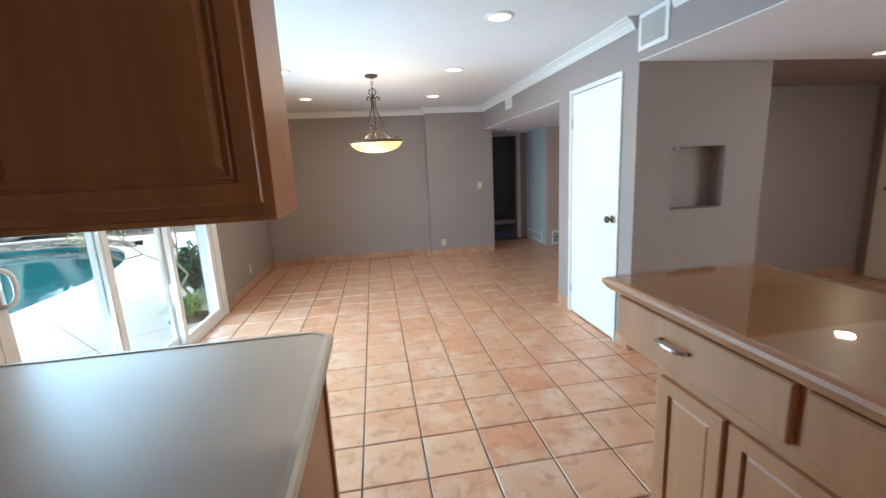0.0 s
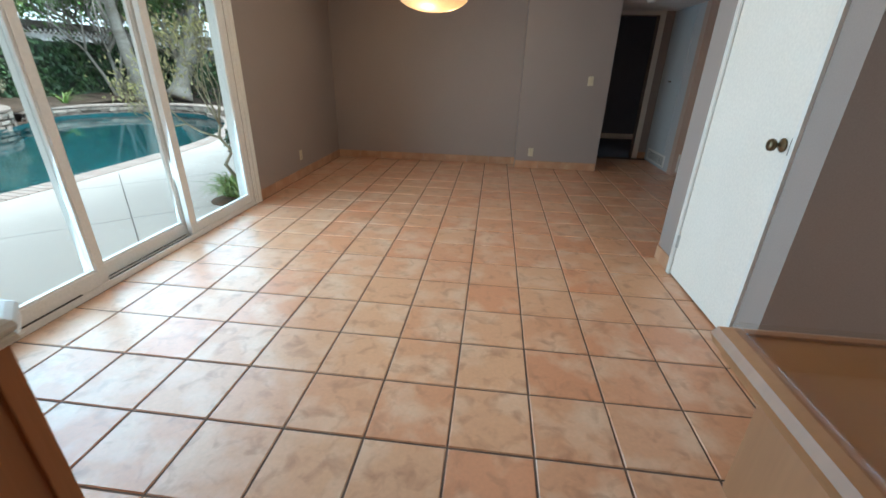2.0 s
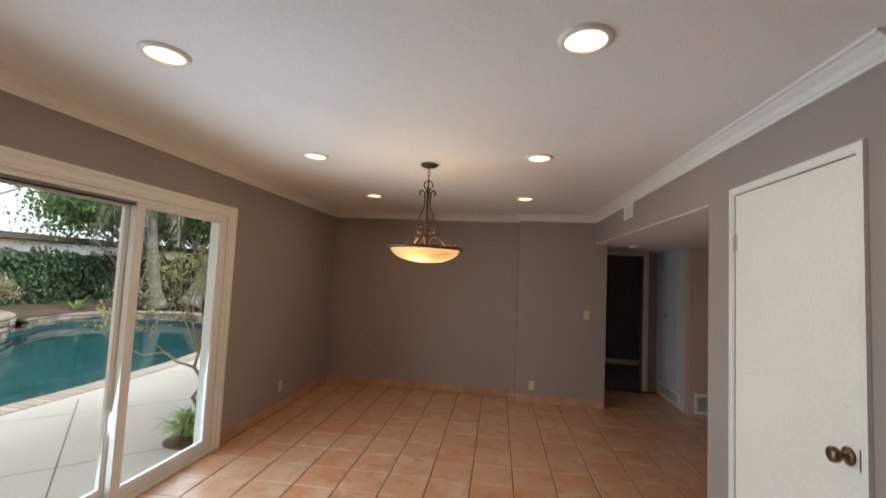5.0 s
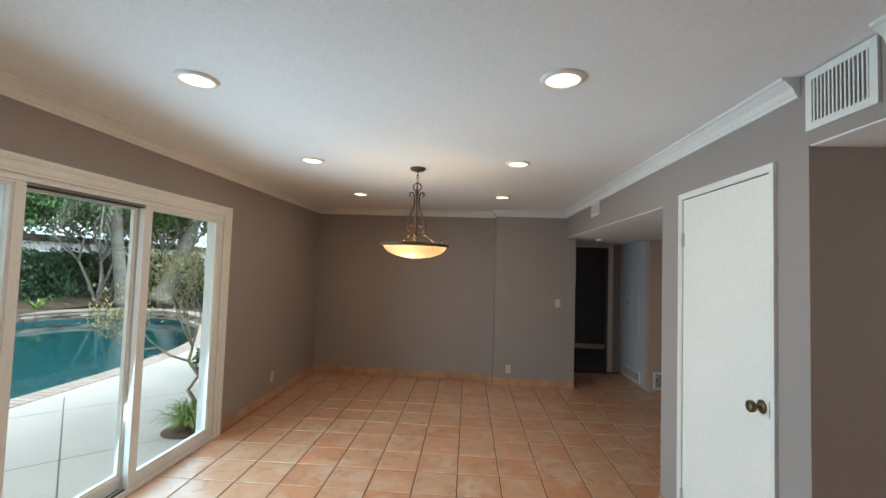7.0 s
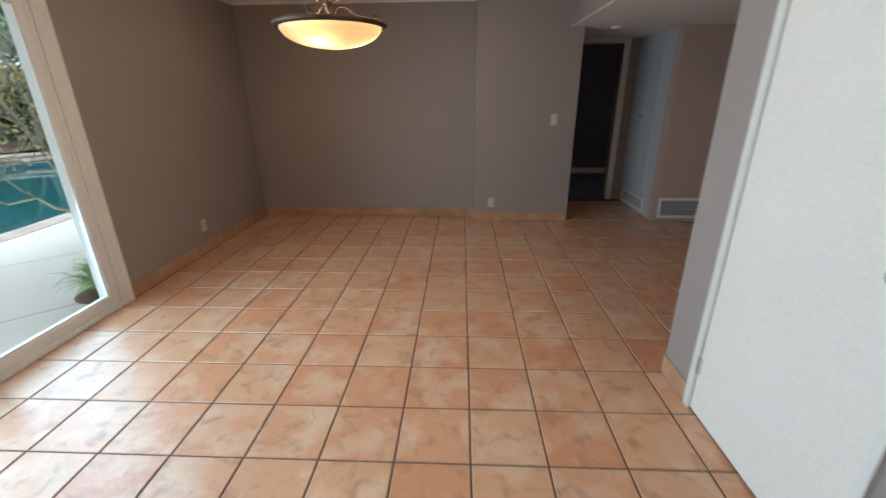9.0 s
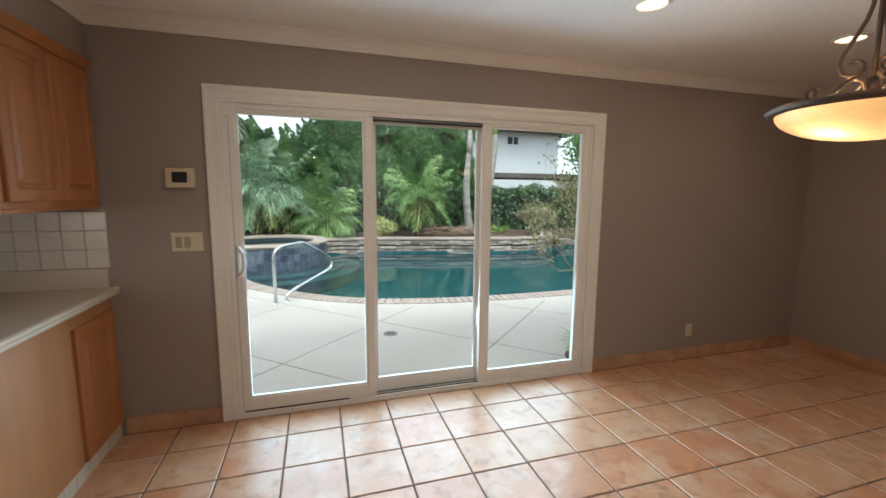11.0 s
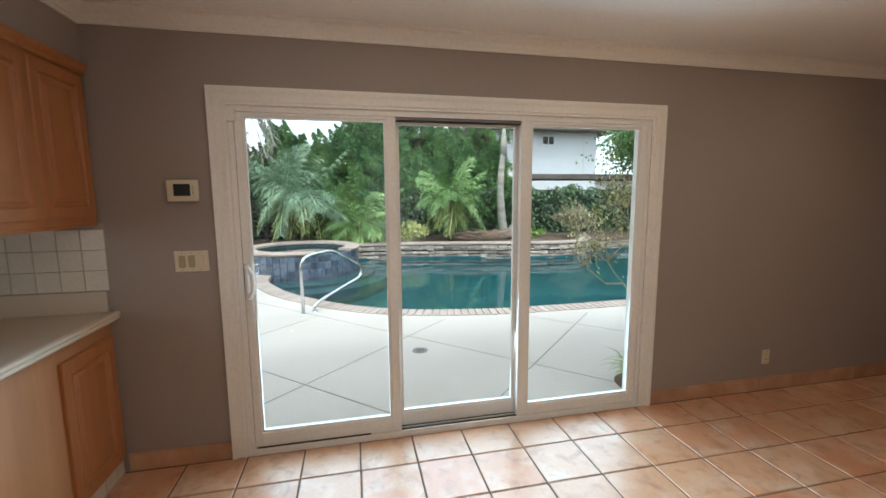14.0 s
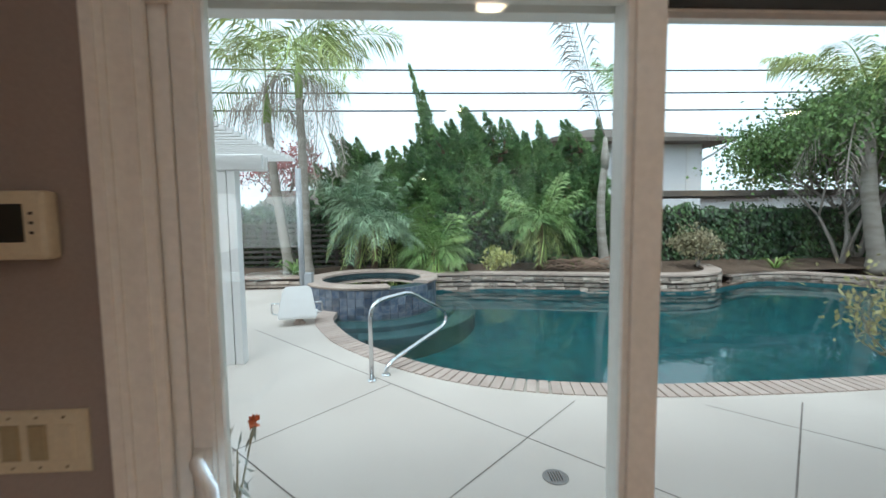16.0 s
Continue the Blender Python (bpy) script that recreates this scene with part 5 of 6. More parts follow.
for k in range(34):
    x = -6.45 + 0.135 * k
    part("slat", boxes(((x - 0.019, -5.0, 2.302), (x + 0.019, 1.0, 2.345)), bevel=0.003), WHITE_PAINT_OUT, per)

# ---- vegetation ----


def scatter(template_v, template_f, mats):
    """Copies of a small template at many poses, as one vertex and face list."""
    tv = np.array(template_v)
    verts, faces = [], []
    for m in mats:
        a = np.array(m)
        base_i = len(verts) * len(tv)
        verts.append(tv @ a[:3, :3].T + a[:3, 3])
        faces += [[i + base_i for i in f] for f in template_f]
    return np.concatenate(verts), faces


def foliage(name, template, mats, material, parent, label=""):
    v, f = scatter(*template, mats)
    ob = new(name, data_mesh(name, v - np.array(BASE[parent]), f, material))
    ob.parent = parent
    BASE[ob] = BASE[parent]
    return tagged(ob, label)


LEAF = ([(0, 0, 0), (0.5, -0.35, 0.06), (1, 0, -0.05), (0.5, 0.35, 0.06)], [(0, 1, 2), (0, 2, 3)])
rng = random.Random(11)
sv, sf = [], []
for k in range(11):
    a, e = rng.uniform(0, 2 * math.pi), rng.uniform(0.5, 1.45)
    d = Vector((math.cos(a) * math.cos(e), math.sin(a) * math.cos(e), math.sin(e)))
    side = d.cross(Vector((rng.random(), rng.random(), rng.random()))).normalized()
    o = d * rng.uniform(0.0, 0.25)
    i = len(sv)
    L = rng.uniform(0.5, 0.95)
    sv += [tuple(o + side * 0.05), tuple(o + d * L), tuple(o - side * 0.05), tuple(o + d * L * 0.5 + d.cross(side) * 0.1)]
    sf += [(i, i + 1, i + 3), (i + 3, i + 1, i + 2)]
SPRIG = (sv, sf)


def any_turn(r):
    return Euler((r.uniform(0, 6.28), r.uniform(0, 6.28), r.uniform(0, 6.28))).to_matrix().to_4x4()


def frond(r, length, droop, lift, leaflets, leaf_len, leaf_w, hang=0.3):
    """One feathered palm leaf that starts at the origin and goes along x."""
    verts, faces = [], []
    pts = []
    for k in range(9):
        f = k / 8
        pts.append(Vector((length * f * (1 - 0.18 * droop * f), 0, lift * f * length - droop * length * 0.75 * f * f)))
    for a, b in zip(pts, pts[1:]):
        i = len(verts)
        w0 = 0.016
        verts += [a + Vector((0, w0, 0)), a - Vector((0, w0, 0)), b - Vector((0, w0 * 0.8, 0)), b + Vector((0, w0 * 0.8, 0))]
        faces.append((i, i + 1, i + 2, i + 3))
    for k in range(leaflets):
        f = 0.12 + 0.88 * (k + 0.5) / leaflets
        seg = min(int(f * 8), 7)
        p = pts[seg].lerp(pts[seg + 1], f * 8 - seg)
        t = (pts[seg + 1] - pts[seg]).normalized()
        L = leaf_len * (0.45 + 0.9 * math.sin(math.pi * min(1, 0.15 + f * 0.8))) * r.uniform(0.8, 1.1)
        for s in (-1, 1):
            d = (t * 0.75 + Vector((0, s, 0)) * r.uniform(0.75, 1.05) + Vector((0, 0, r.uniform(-hang, 0.15)))).normalized()
            mid = p + d * L * 0.55
            tip = p + d * L + Vector((0, 0, -hang * L * r.uniform(0.5, 1.1)))
            wv = t * leaf_w
            i = len(verts)
            verts += [p - wv * 0.4, mid - wv, tip, mid + wv]
            faces.append((i, i + 1, i + 2, i + 3))
    return verts, faces


def palm_crown(parent, top, count, length, leaf_len, leaf_w, material, seed, droop=(0.35, 1.1), lift=(0.2, 0.95), leaflets=26, name="crown", arc=(0, 360), hang=0.35, label=""):
    r = random.Random(seed)
    verts, faces = [], []
    for k in range(count):
        v, f = frond(r, length * r.uniform(0.8, 1.1), r.uniform(*droop), r.uniform(*lift), leaflets, leaf_len, leaf_w, hang)
        m = Matrix.Translation(top) @ Matrix.Rotation(radians(arc[0] + (arc[1] - arc[0]) * (k + r.uniform(-0.3, 0.3)) / count), 4, "Z") @ Matrix.Rotation(r.uniform(-0.3, 0.3), 4, "X")
        i = len(verts)
        verts += [m @ p for p in v]
        faces += [[j + i for j in q] for q in f]
    base_v = BASE[parent]
    ob = new(name, data_mesh(name, [p - base_v for p in verts], faces, material))
    ob.parent = parent
    BASE[ob] = base_v
    return tagged(ob, label)


def tall_palm(base_p, top, seed, label, dry=True, lean=None, bulge=1.0, r0=0.14, r1=0.085, green=PALM_LEAF, fronds=10, length=2.9, arc=(0, 360), droop=(0.5, 1.25), rise=(0.55, 1.3)):
    t = thing("king_palm", base_p, label, "palm tree", "tall palms")
    b, e = Vector(base_p), Vector(top)
    mid = (b + e) / 2 + Vector(lean or (0, 0, 0))
    pts, rad = [], []
    for k in range(25):
        f = k / 24
        pts.append((1 - f) ** 2 * b + 2 * f * (1 - f) * mid + f * f * e)
        rad.append((r0 * (1 - f) + r1 * f) * (1 + (0.5 * max(0, 0.12 - f) / 0.12) * bulge) * (1 + 0.03 * math.sin(k * 2.1)))
    bm = bmesh.new()
    tube(bm, pts, rad, 14)
    part("trunk", bm, PALM_TRUNK, t, "grey ringed trunk", True)
    bm = bmesh.new()
    tube(bm, [e - Vector((0, 0, 0.12)), e + Vector((0, 0, 0.25)), e + Vector((0, 0, 0.75))], [r1 * 1.1, r1 * 1.25, r1 * 0.5], 12)
    part("crownshaft", bm, PALM_TRUNK if green is PALM_DRY else GRASS, t, "dry grey leaf bases" if green is PALM_DRY else "smooth yellow-green crownshaft", True)
    palm_crown(t, e + Vector((0, 0, 0.7)), fronds, length, 0.62, 0.019, green, seed, droop, rise, 46, arc=arc, hang=0.5)
    if dry:
        palm_crown(t, e + Vector((0, 0, 0.45)), 6, length * 0.8, 0.45, 0.016, PALM_DRY, seed + 1, (1.5, 2.1), (0.0, 0.4), 36, "dry_fronds", label="drooping dry greyish fronds", hang=0.9)
    return t


tall_palm((-11.9, -0.8, 0.1), (-11.9, -1.25, 4.1), 3, "tall slim palm with yellowing and drooping dry fronds", lean=(0, -0.1, 0), green=PALM_YELLOW)
tall_palm((-11.5, -0.3, 0.1), (-11.5, -0.32, 4.6), 8, "tall slim palm with arching green fronds", lean=(0, 0.05, 0), green=PALM_YELLOW)
tall_palm((-12.0, 7.62, 0.15), (-12.0, 7.55, 2.9), 14, "tall palm with a leaning grey trunk and dry upright fronds", False, lean=(0, -0.25, 0), green=PALM_DRY, fronds=3, length=2.6, arc=(230, 330), droop=(0.25, 0.5), rise=(2.2, 3.0))
tall_palm((-12.0, 7.82, 0.15), (-12.2, 8.55, 3.6), 21, "tall palm leaning away from its twin trunk", False, lean=(0, 0.3, 0), fronds=3, length=1.5, arc=(150, 260), droop=(0.3, 0.6), rise=(1.2, 1.8))
tall_palm((-11.4, 14.9, 0.0), (-11.2, 14.1, 3.9), 33, "palm with a swollen pale trunk and drooping dry fronds", True, lean=(0, -0.3, 0), r0=0.22, r1=0.12, green=PALM_YELLOW, fronds=11, length=2.8)
tall_palm((-10.8, 15.7, 0.0), (-10.2, 17.0, 4.0), 37, "stout palm with a pale smooth trunk", True, lean=(0, 0.2, 0), r0=0.3, r1=0.16, green=PALM_LEAF, fronds=10, length=2.6)


def date_palm(base_p, high, seed, label, count=44, length=1.25, green=PALM_LEAF, stem=0.09):
    t = thing("pygmy_date_palm", base_p, label, "palm", "small date palms")
    b = Vector(base_p)
    bm = bmesh.new()
    tube(bm, [b, b + Vector((0.02, 0.03, high * 0.5)), b + Vector((0, 0, high)), b + Vector((0, 0, high + 0.15))], [stem, stem * 0.85, stem * 1.2, stem * 0.5], 12)
    part("trunk", bm, BROWN_TRUNK, t, "rough brown trunk", True)
    palm_crown(t, b + Vector((0, 0, high + 0.08)), count, length, 0.36, 0.014, green, seed, (0.35, 1.5), (0.1, 1.5), 34, hang=0.35)
    palm_crown(t, b + Vector((0, 0, high)), 7, length * 0.8, 0.3, 0.011, PALM_YELLOW, seed + 9, (1.0, 1.7), (0.0, 0.4), 28, "low_fronds", label="yellowing lower fronds")
    return t


date_palm((-11.9, 1.35, 0.15), 1.15, 41, "bushy grey-green date palm behind the spa", 36, 1.6, PALM_GREY)
date_palm((-12.3, 0.85, 0.15), 1.5, 48, "tall grey-green date palm behind the spa", 26, 1.5, PALM_GREY)
date_palm((-12.0, 2.95, 0.15), 0.40, 43, "low spreading green date palm", 32, 1.35, PALM_LEAF)
date_palm((-11.9, 5.75, 0.15), 1.15, 47, "green date palm with a bare trunk and yellow tips", 28, 1.3, PALM_LEAF)


def clump(name, centre, size, count, leaf, material, seed, label, category, bottom=0.0, template=LEAF, shell=0.5):
    """A rounded, uneven bush of many leaves on short stems."""
    t = thing(name, (centre[0], centre[1], bottom), label, category)
    r = random.Random(seed)
    stems = bmesh.new()
    for k in range(7):
        a = r.uniform(0, 6.28)
        tube(stems, [(centre[0], centre[1], bottom), (centre[0] + 0.4 * size[0] * math.cos(a), centre[1] + 0.4 * size[1] * math.sin(a), centre[2])], [0.02, 0.008], 5)
    part("stems", stems, BARK, t)
    mats = []
    lumps = [(Vector((r.gauss(0, 1), r.gauss(0, 1), r.gauss(0, 1))).normalized() * r.uniform(0.3, 0.75), r.uniform(0.3, 0.55)) for _ in range(14)]
    for k in range(count):
        c, rad = r.choice(lumps)
        d = Vector((r.gauss(0, 1), r.gauss(0, 1), r.gauss(0, 1))).normalized() * rad * r.uniform(shell, 1.05)
        p = c + d
        p = Vector((centre[0] + p.x * size[0], centre[1] + p.y * size[1], max(bottom + 0.02, centre[2] + p.z * size[2])))
        mats.append(Matrix.Translation(p) @ any_turn(r) @ Matrix.Scale(leaf * r.uniform(0.6, 1.3), 4))
    foliage("leaves", template, mats, material, t)
    return t


clump("shrub", (-11.75, 4.55, 0.48), (0.42, 0.48, 0.36), 900, 0.10, YELLOW_SHRUB, 61, "low yellow-green variegated shrub", "shrub", 0.15)
clump("shrub", (-11.7, 10.0, 0.75), (0.6, 0.8, 0.5), 2200, 0.075, BEIGE_SHRUB, 62, "rounded faded beige-green shrub", "shrub", 0.15)
clump("shrub", (-11.9, 8.6, 0.3), (0.3, 0.4, 0.16), 420, 0.07, GRASS, 63, "low bright green ground plant", "plant", 0.15)


def strap_plant(base_p, count, length, material, seed, label, name="strap_leaf_plant", wide=0.014, spread=1.0):
    t = thing(name, base_p, label, "plant")
    r = random.Random(seed)
    verts, faces = [], []
    for k in range(count):
        a, L = r.uniform(0, 6.28), length * r.uniform(0.5, 1.1)
        d = Vector((math.cos(a), math.sin(a), 0))
        s = Vector((-d.y, d.x, 0)) * wide
        tall, out = r.uniform(0.4, 1.0), r.uniform(0.25, 0.9) * spread
        o = Vector((r.uniform(-0.06, 0.06), r.uniform(-0.06, 0.06), 0))
        pts = [o + d * (out * L * f) + Vector((0, 0, L * (tall * 1.5 * f - tall * 1.15 * f * f))) for f in (0, 0.25, 0.5, 0.75, 1.0)]
        i = len(verts)
        for p, w_ in zip(pts, (0.7, 1.0, 0.9, 0.6, 0.1)):
            verts += [p - s * w_, p + s * w_]
        faces += [(i + 2 * q, i + 2 * q + 1, i + 2 * q + 3, i + 2 * q + 2) for q in range(4)]
    ob = new("leaves", data_mesh("leaves", verts, faces, material))
    ob.parent = t
    return t


strap_plant((-11.6, -0.6, 0.12), 40, 1.0, PALM_LEAF, 71, "dark green strap-leaved plant", wide=0.03)
strap_plant((-11.7, 12.2, 0.05), 26, 0.9, GRASS, 72, "arching strap-leaved plant behind the low wall", wide=0.02)
litter = thing("palm_litter", (-11.9, 7.0, 0.15), "heap of dry pinkish fallen palm fronds", "plant litter")
r = random.Random(9)
verts, faces = [], []
for k in range(90):
    p = Vector((r.uniform(-0.4, 0.4), r.uniform(-1.3, 0.9), r.uniform(0.0, 0.22)))
    a = r.gauss(1.57, 0.5)
    d = Vector((math.cos(a), math.sin(a), r.uniform(-0.12, 0.12))) * r.uniform(0.4, 1.0)
    s = Vector((0, 0, 0.02))
    i = len(verts)
    verts += [p - s, p + d * 0.5 + Vector((0, 0, 0.08)) - s, p + d, p + d * 0.5 + Vector((0, 0, 0.08)) + s]
    faces.append((i, i + 1, i + 2, i + 3))
o = new("fronds", data_mesh("fronds", verts, faces, PINK_BARK))
o.parent = litter

# junipers: many upright plumes of fine sprigs
r = random.Random(77)


def juniper(base_p, plumes, label):
    t = thing("juniper_tree", base_p, label, "tree", "junipers behind the hedge")
    b = Vector(base_p)
    bm = bmesh.new()
    mats = []
    for x, y, z, high, wide, lx, ly in plumes:
        foot = b + Vector((x, y, z))
        tip = foot + Vector((lx, ly, high))
        tube(bm, [b + Vector((0, 0, 0.0)), (b + foot) / 2 + Vector((0, 0, 0.5 * z)), foot, (foot + tip) / 2], [0.12, 0.09, 0.06, 0.02], 6)
        for k in range(int(215 * high * (0.5 + wide))):
            f = r.random() ** 0.8
            c = foot.lerp(tip, f)
            rad = wide * (1 - f) ** 0.9 * (0.45 + 0.55 * math.sin(min(1, 5 * f + 0.5) * 1.57)) * r.uniform(0.6, 1.08)
            a = r.uniform(0, 6.28)
            d = Vector((math.cos(a), math.sin(a), 0.7 + 1.6 * f + r.uniform(-0.2, 0.5))).normalized()
            q = d.to_track_quat("Z", "Y").to_matrix().to_4x4()
            mats.append(Matrix.Translation(c + Vector((math.cos(a), math.sin(a), 0)) * rad) @ q @ Matrix.Rotation(r.uniform(0, 6.28), 4, "Z") @ Matrix.Scale(r.uniform(0.13, 0.29) * (1 - 0.6 * f), 4))
    part("trunk", bm, BROWN_TRUNK, t)
    foliage("crown", SPRIG, mats, JUNIPER, t)
    return t


for number, (y0, y1, z_top) in enumerate(((-0.2, 2.0, 3.9), (1.9, 4.1, 4.5), (4.0, 6.2, 4.9), (6.0, 8.4, 4.5))):
    plumes = []
    yc = (y0 + y1) / 2
    for k in range(64):
        y = r.uniform(y0, y1) - yc
        f = r.random()
        high = r.uniform(0.9, 1.7)
        z = 0.5 + f * (z_top - 0.35 - high - 0.5) * (1 - 0.12 * abs(y))
        plumes.append((r.uniform(-0.3, 1.3) * (1.25 - 0.8 * f), y, z, high, r.uniform(0.26, 0.48), r.uniform(-0.1, 0.6), r.uniform(-0.9, 0.3)))
    for k in range(11):
        high = r.uniform(0.8, 1.3)
        plumes.append((r.uniform(-0.2, 0.9), r.uniform(y0, y1) - yc, z_top - high + r.uniform(-0.75, 0.12), high, r.uniform(0.16, 0.26), r.uniform(-0.1, 0.3), r.uniform(-0.75, -0.15)))
    if number == 1:
        plumes.append((0.2, 0.2, 2.7, 3.5, 0.16, 0.1, -0.9))
        plumes.append((0.3, 0.0, 3.4, 2.0, 0.3, 0.0, -0.3))
    juniper((-14.6, yc, 0.1), plumes, "dense dark green juniper with flame-like tips")

# hedge: ivy over a fence
fence = thing("ivy_fence", (-13.4, 6.0, 0.1), "wooden fence overgrown with dark glossy ivy", "hedge")
part("fence_core", boxes(((-13.5, 1.0, -0.1), (-13.3, 22.0, 1.72))), FENCE_WOOD, fence)
mats = []
for k in range(15000):
    y = r.uniform(1.6, 21.5)
    z = r.uniform(0.05, 1.86 + 0.07 * math.sin(3.1 * y) + 0.06 * math.sin(7.7 * y))
    x = -13.3 + 0.14 * math.sin(2.3 * y + z) + r.uniform(0.0, 0.26) - (0.25 if z > 1.75 else 0)
    turn = Euler((r.uniform(-0.6, 0.6), r.uniform(0.5, 1.5), r.uniform(-0.8, 0.8))).to_matrix().to_4x4()
    mats.append(Matrix.Translation((x, y, z)) @ turn @ Matrix.Scale(r.uniform(0.09, 0.17), 4))
foliage("ivy_leaves", LEAF, mats, IVY, fence)
slat_fence = thing("slat_fence", (-13.0, -1.5, 0.0), "weathered horizontal slat fence overgrown with ivy beside the spa", "fence")
for k in range(9):
    part("slat", boxes(((-13.02, -6.0, 0.15 + 0.15 * k), (-12.99, 2.2, 0.22 + 0.15 * k)), bevel=0.004), FENCE_WOOD, slat_fence)
for k in range(5):
    part("post", boxes(((-13.08, -5.9 + 2.0 * k, -0.1), (-13.02, -5.82 + 2.0 * k, 1.55))), FENCE_WOOD, slat_fence)
mats = []
part("fence_core", boxes(((-13.75, -6.0, -0.1), (-13.62, 1.0, 1.70))), FENCE_WOOD, slat_fence)
for k in range(9500):
    y = r.uniform(-6, 2.2)
    z = r.uniform(0.1, 1.92 + 0.08 * math.sin(2.7 * y))
    mats.append(Matrix.Translation((-13.36 + r.uniform(-0.2, 0.32), y, z)) @ any_turn(r) @ Matrix.Scale(r.uniform(0.09, 0.18), 4))
foliage("creeper", LEAF, mats, IVY, slat_fence)

# back fence with a lattice top on the far side of the garden
lat = thing("lattice_fence", (-13.2, 16.0, 0.0), "dark fence with a white lattice strip and a flat shed roof", "fence")
part("roof_edge", boxes(((-16.5, 9.0, 2.16), (-13.6, 24.0, 2.26)), bevel=0.01), FENCE_WOOD, lat)
part("roof_fascia", boxes(((-13.6, 9.0, 2.12), (-13.56, 24.0, 2.30))), SHINGLE, lat)
bm = bmesh.new()
for k in range(60):
    y = 13.2 + 0.16 * k
    for s in (-1, 1):
        a, b = Vector((-13.25, y, 1.78)), Vector((-13.25, y + s * 0.28, 2.06))
        tube(bm, [a, b], 0.012, 4)
part("lattice", bm, WHITE_PAINT_OUT, lat, "pale lattice strip")


def branching(bm, tips, start, way, length, radius, depth, r, spread=0.75, up=0.15):
    end = start + way * length
    mid = start.lerp(end, 0.5) + Vector((r.uniform(-1, 1), r.uniform(-1, 1), r.uniform(-0.5, 0.5))) * length * 0.09
    tube(bm, [start, mid, end], [radius, radius * 0.85, radius * 0.68], 7 if radius > 0.03 else 5)
    if depth == 0:
        tips.append((end, way))
        return
    for k in range(r.choice((2, 3, 3))):
        d = (way + Vector((r.uniform(-1, 1), r.uniform(-1, 1), r.uniform(-0.6, 0.9) + up)) * spread).normalized()
        branching(bm, tips, end, d, length * r.uniform(0.62, 0.85), radius * 0.62, depth - 1, r, spread, up)


def leafy_tree(base_p, high, trunks, depth, seed, label, leaves, leaf, material, radius=0.13, ball=0.55, name="garden_tree"):
    t = thing(name, base_p, label, "tree")
    rr = random.Random(seed)
    bm, tips = bmesh.new(), []
    for k in range(trunks):
        a = 2 * math.pi * k / trunks + rr.uniform(-0.5, 0.5)
        d = Vector((0.35 * math.cos(a), 0.35 * math.sin(a), 1)).normalized()
        branching(bm, tips, Vector(base_p), d, high * 0.42, radius, depth, rr)
    part("trunk", bm, BARK, t, "", True)
    mats = []
    for k in range(leaves):
        p, w_ = rr.choice(tips)
        q = p + Vector((rr.gauss(0, 1), rr.gauss(0, 1), rr.gauss(0, 0.8))) * ball * 0.5
        mats.append(Matrix.Translation(q) @ any_turn(rr) @ Matrix.Scale(leaf * rr.uniform(0.6, 1.3), 4))
    foliage("crown", LEAF, mats, material, t)
    return t


leafy_tree((-12.1, 14.5, 0.0), 3.7, 3, 3, 101, "multi-trunked tree with light green leaves", 30000, 0.11, BROAD, 0.055, 0.85)
leafy_tree((-13.2, 16.2, 0.0), 3.6, 4, 3, 109, "dense leafy tree over the back fence", 26000, 0.14, BROAD, 0.10, 1.2)
leafy_tree((-11.3, 17.2, 0.0), 4.6, 3, 3, 102, "broad tree with pale leaning trunks", 30000, 0.15, BROAD, 0.12, 1.15)
leafy_tree((-9.0, 20.5, 0.0), 5.0, 3, 3, 103, "leafy garden tree at the end of the pool", 26000, 0.16, BROAD, 0.13, 1.3)
leafy_tree((-5.5, 22.5, 0.0), 5.0, 3, 3, 106, "leafy garden tree beyond the patio", 22000, 0.16, BROAD, 0.13, 1.3)
leafy_tree((-16.5, -2.4, 0.0), 3.4, 2, 3, 104, "small tree with red autumn leaves", 2600, 0.11, RED_LEAF, 0.07, 0.5)
clump("hedge", (-8.5, 16.4, 0.9), (3.2, 0.9, 1.0), 6000, 0.13, IVY, 66, "dark ivy-covered bank at the end of the pool", "hedge", -0.2)
clump("hedge", (-4.2, 18.5, 1.0), (3.2, 1.0, 1.2), 6000, 0.13, IVY, 67, "dark evergreen hedge beyond the patio", "hedge", -0.2)

# bare climbing shrub in a planting pocket beside the door
bed = thing("planting_pocket", (-2.3, 5.27, DECK), "round soil pocket in the patio with strap leaves", "planting bed")
bm = bmesh.new()
lathe(bm, (-2.3, 5.27, DECK), [(0.0, 0.05), (0.14, 0.04), (0.22, 0.012), (0.25, 0.004), (0.25, 0.0)], 28)
part("soil", bm, SOIL, bed, "", True)
strap_plant((-2.3, 5.27, DECK + 0.03), 340, 0.58, GRASS, 81, "bright green strap-leaved clump", wide=0.008, spread=0.8)
shrub = thing("bare_shrub", (-2.35, 5.37, DECK), "nearly bare twisted shrub with a few yellow leaves", "shrub")
rr = random.Random(30)
bm, tips = bmesh.new(), []
pts = [Vector((-2.35, 5.37, DECK)), Vector((-2.31, 5.38, 0.08)), Vector((-2.38, 5.33, 0.24)), Vector((-2.31, 5.38, 0.38)), Vector((-2.40, 5.34, 0.54)), Vector((-2.38, 5.36, 0.68))]
tube(bm, pts, [0.026, 0.022, 0.020, 0.018, 0.017, 0.015], 8)
limb = [pts[-2], Vector((-2.56, 5.28, 0.60)), Vector((-2.74, 5.33, 0.67)), Vector((-2.94, 5.27, 0.63))]
tube(bm, limb, [0.014, 0.012, 0.010, 0.008], 7)
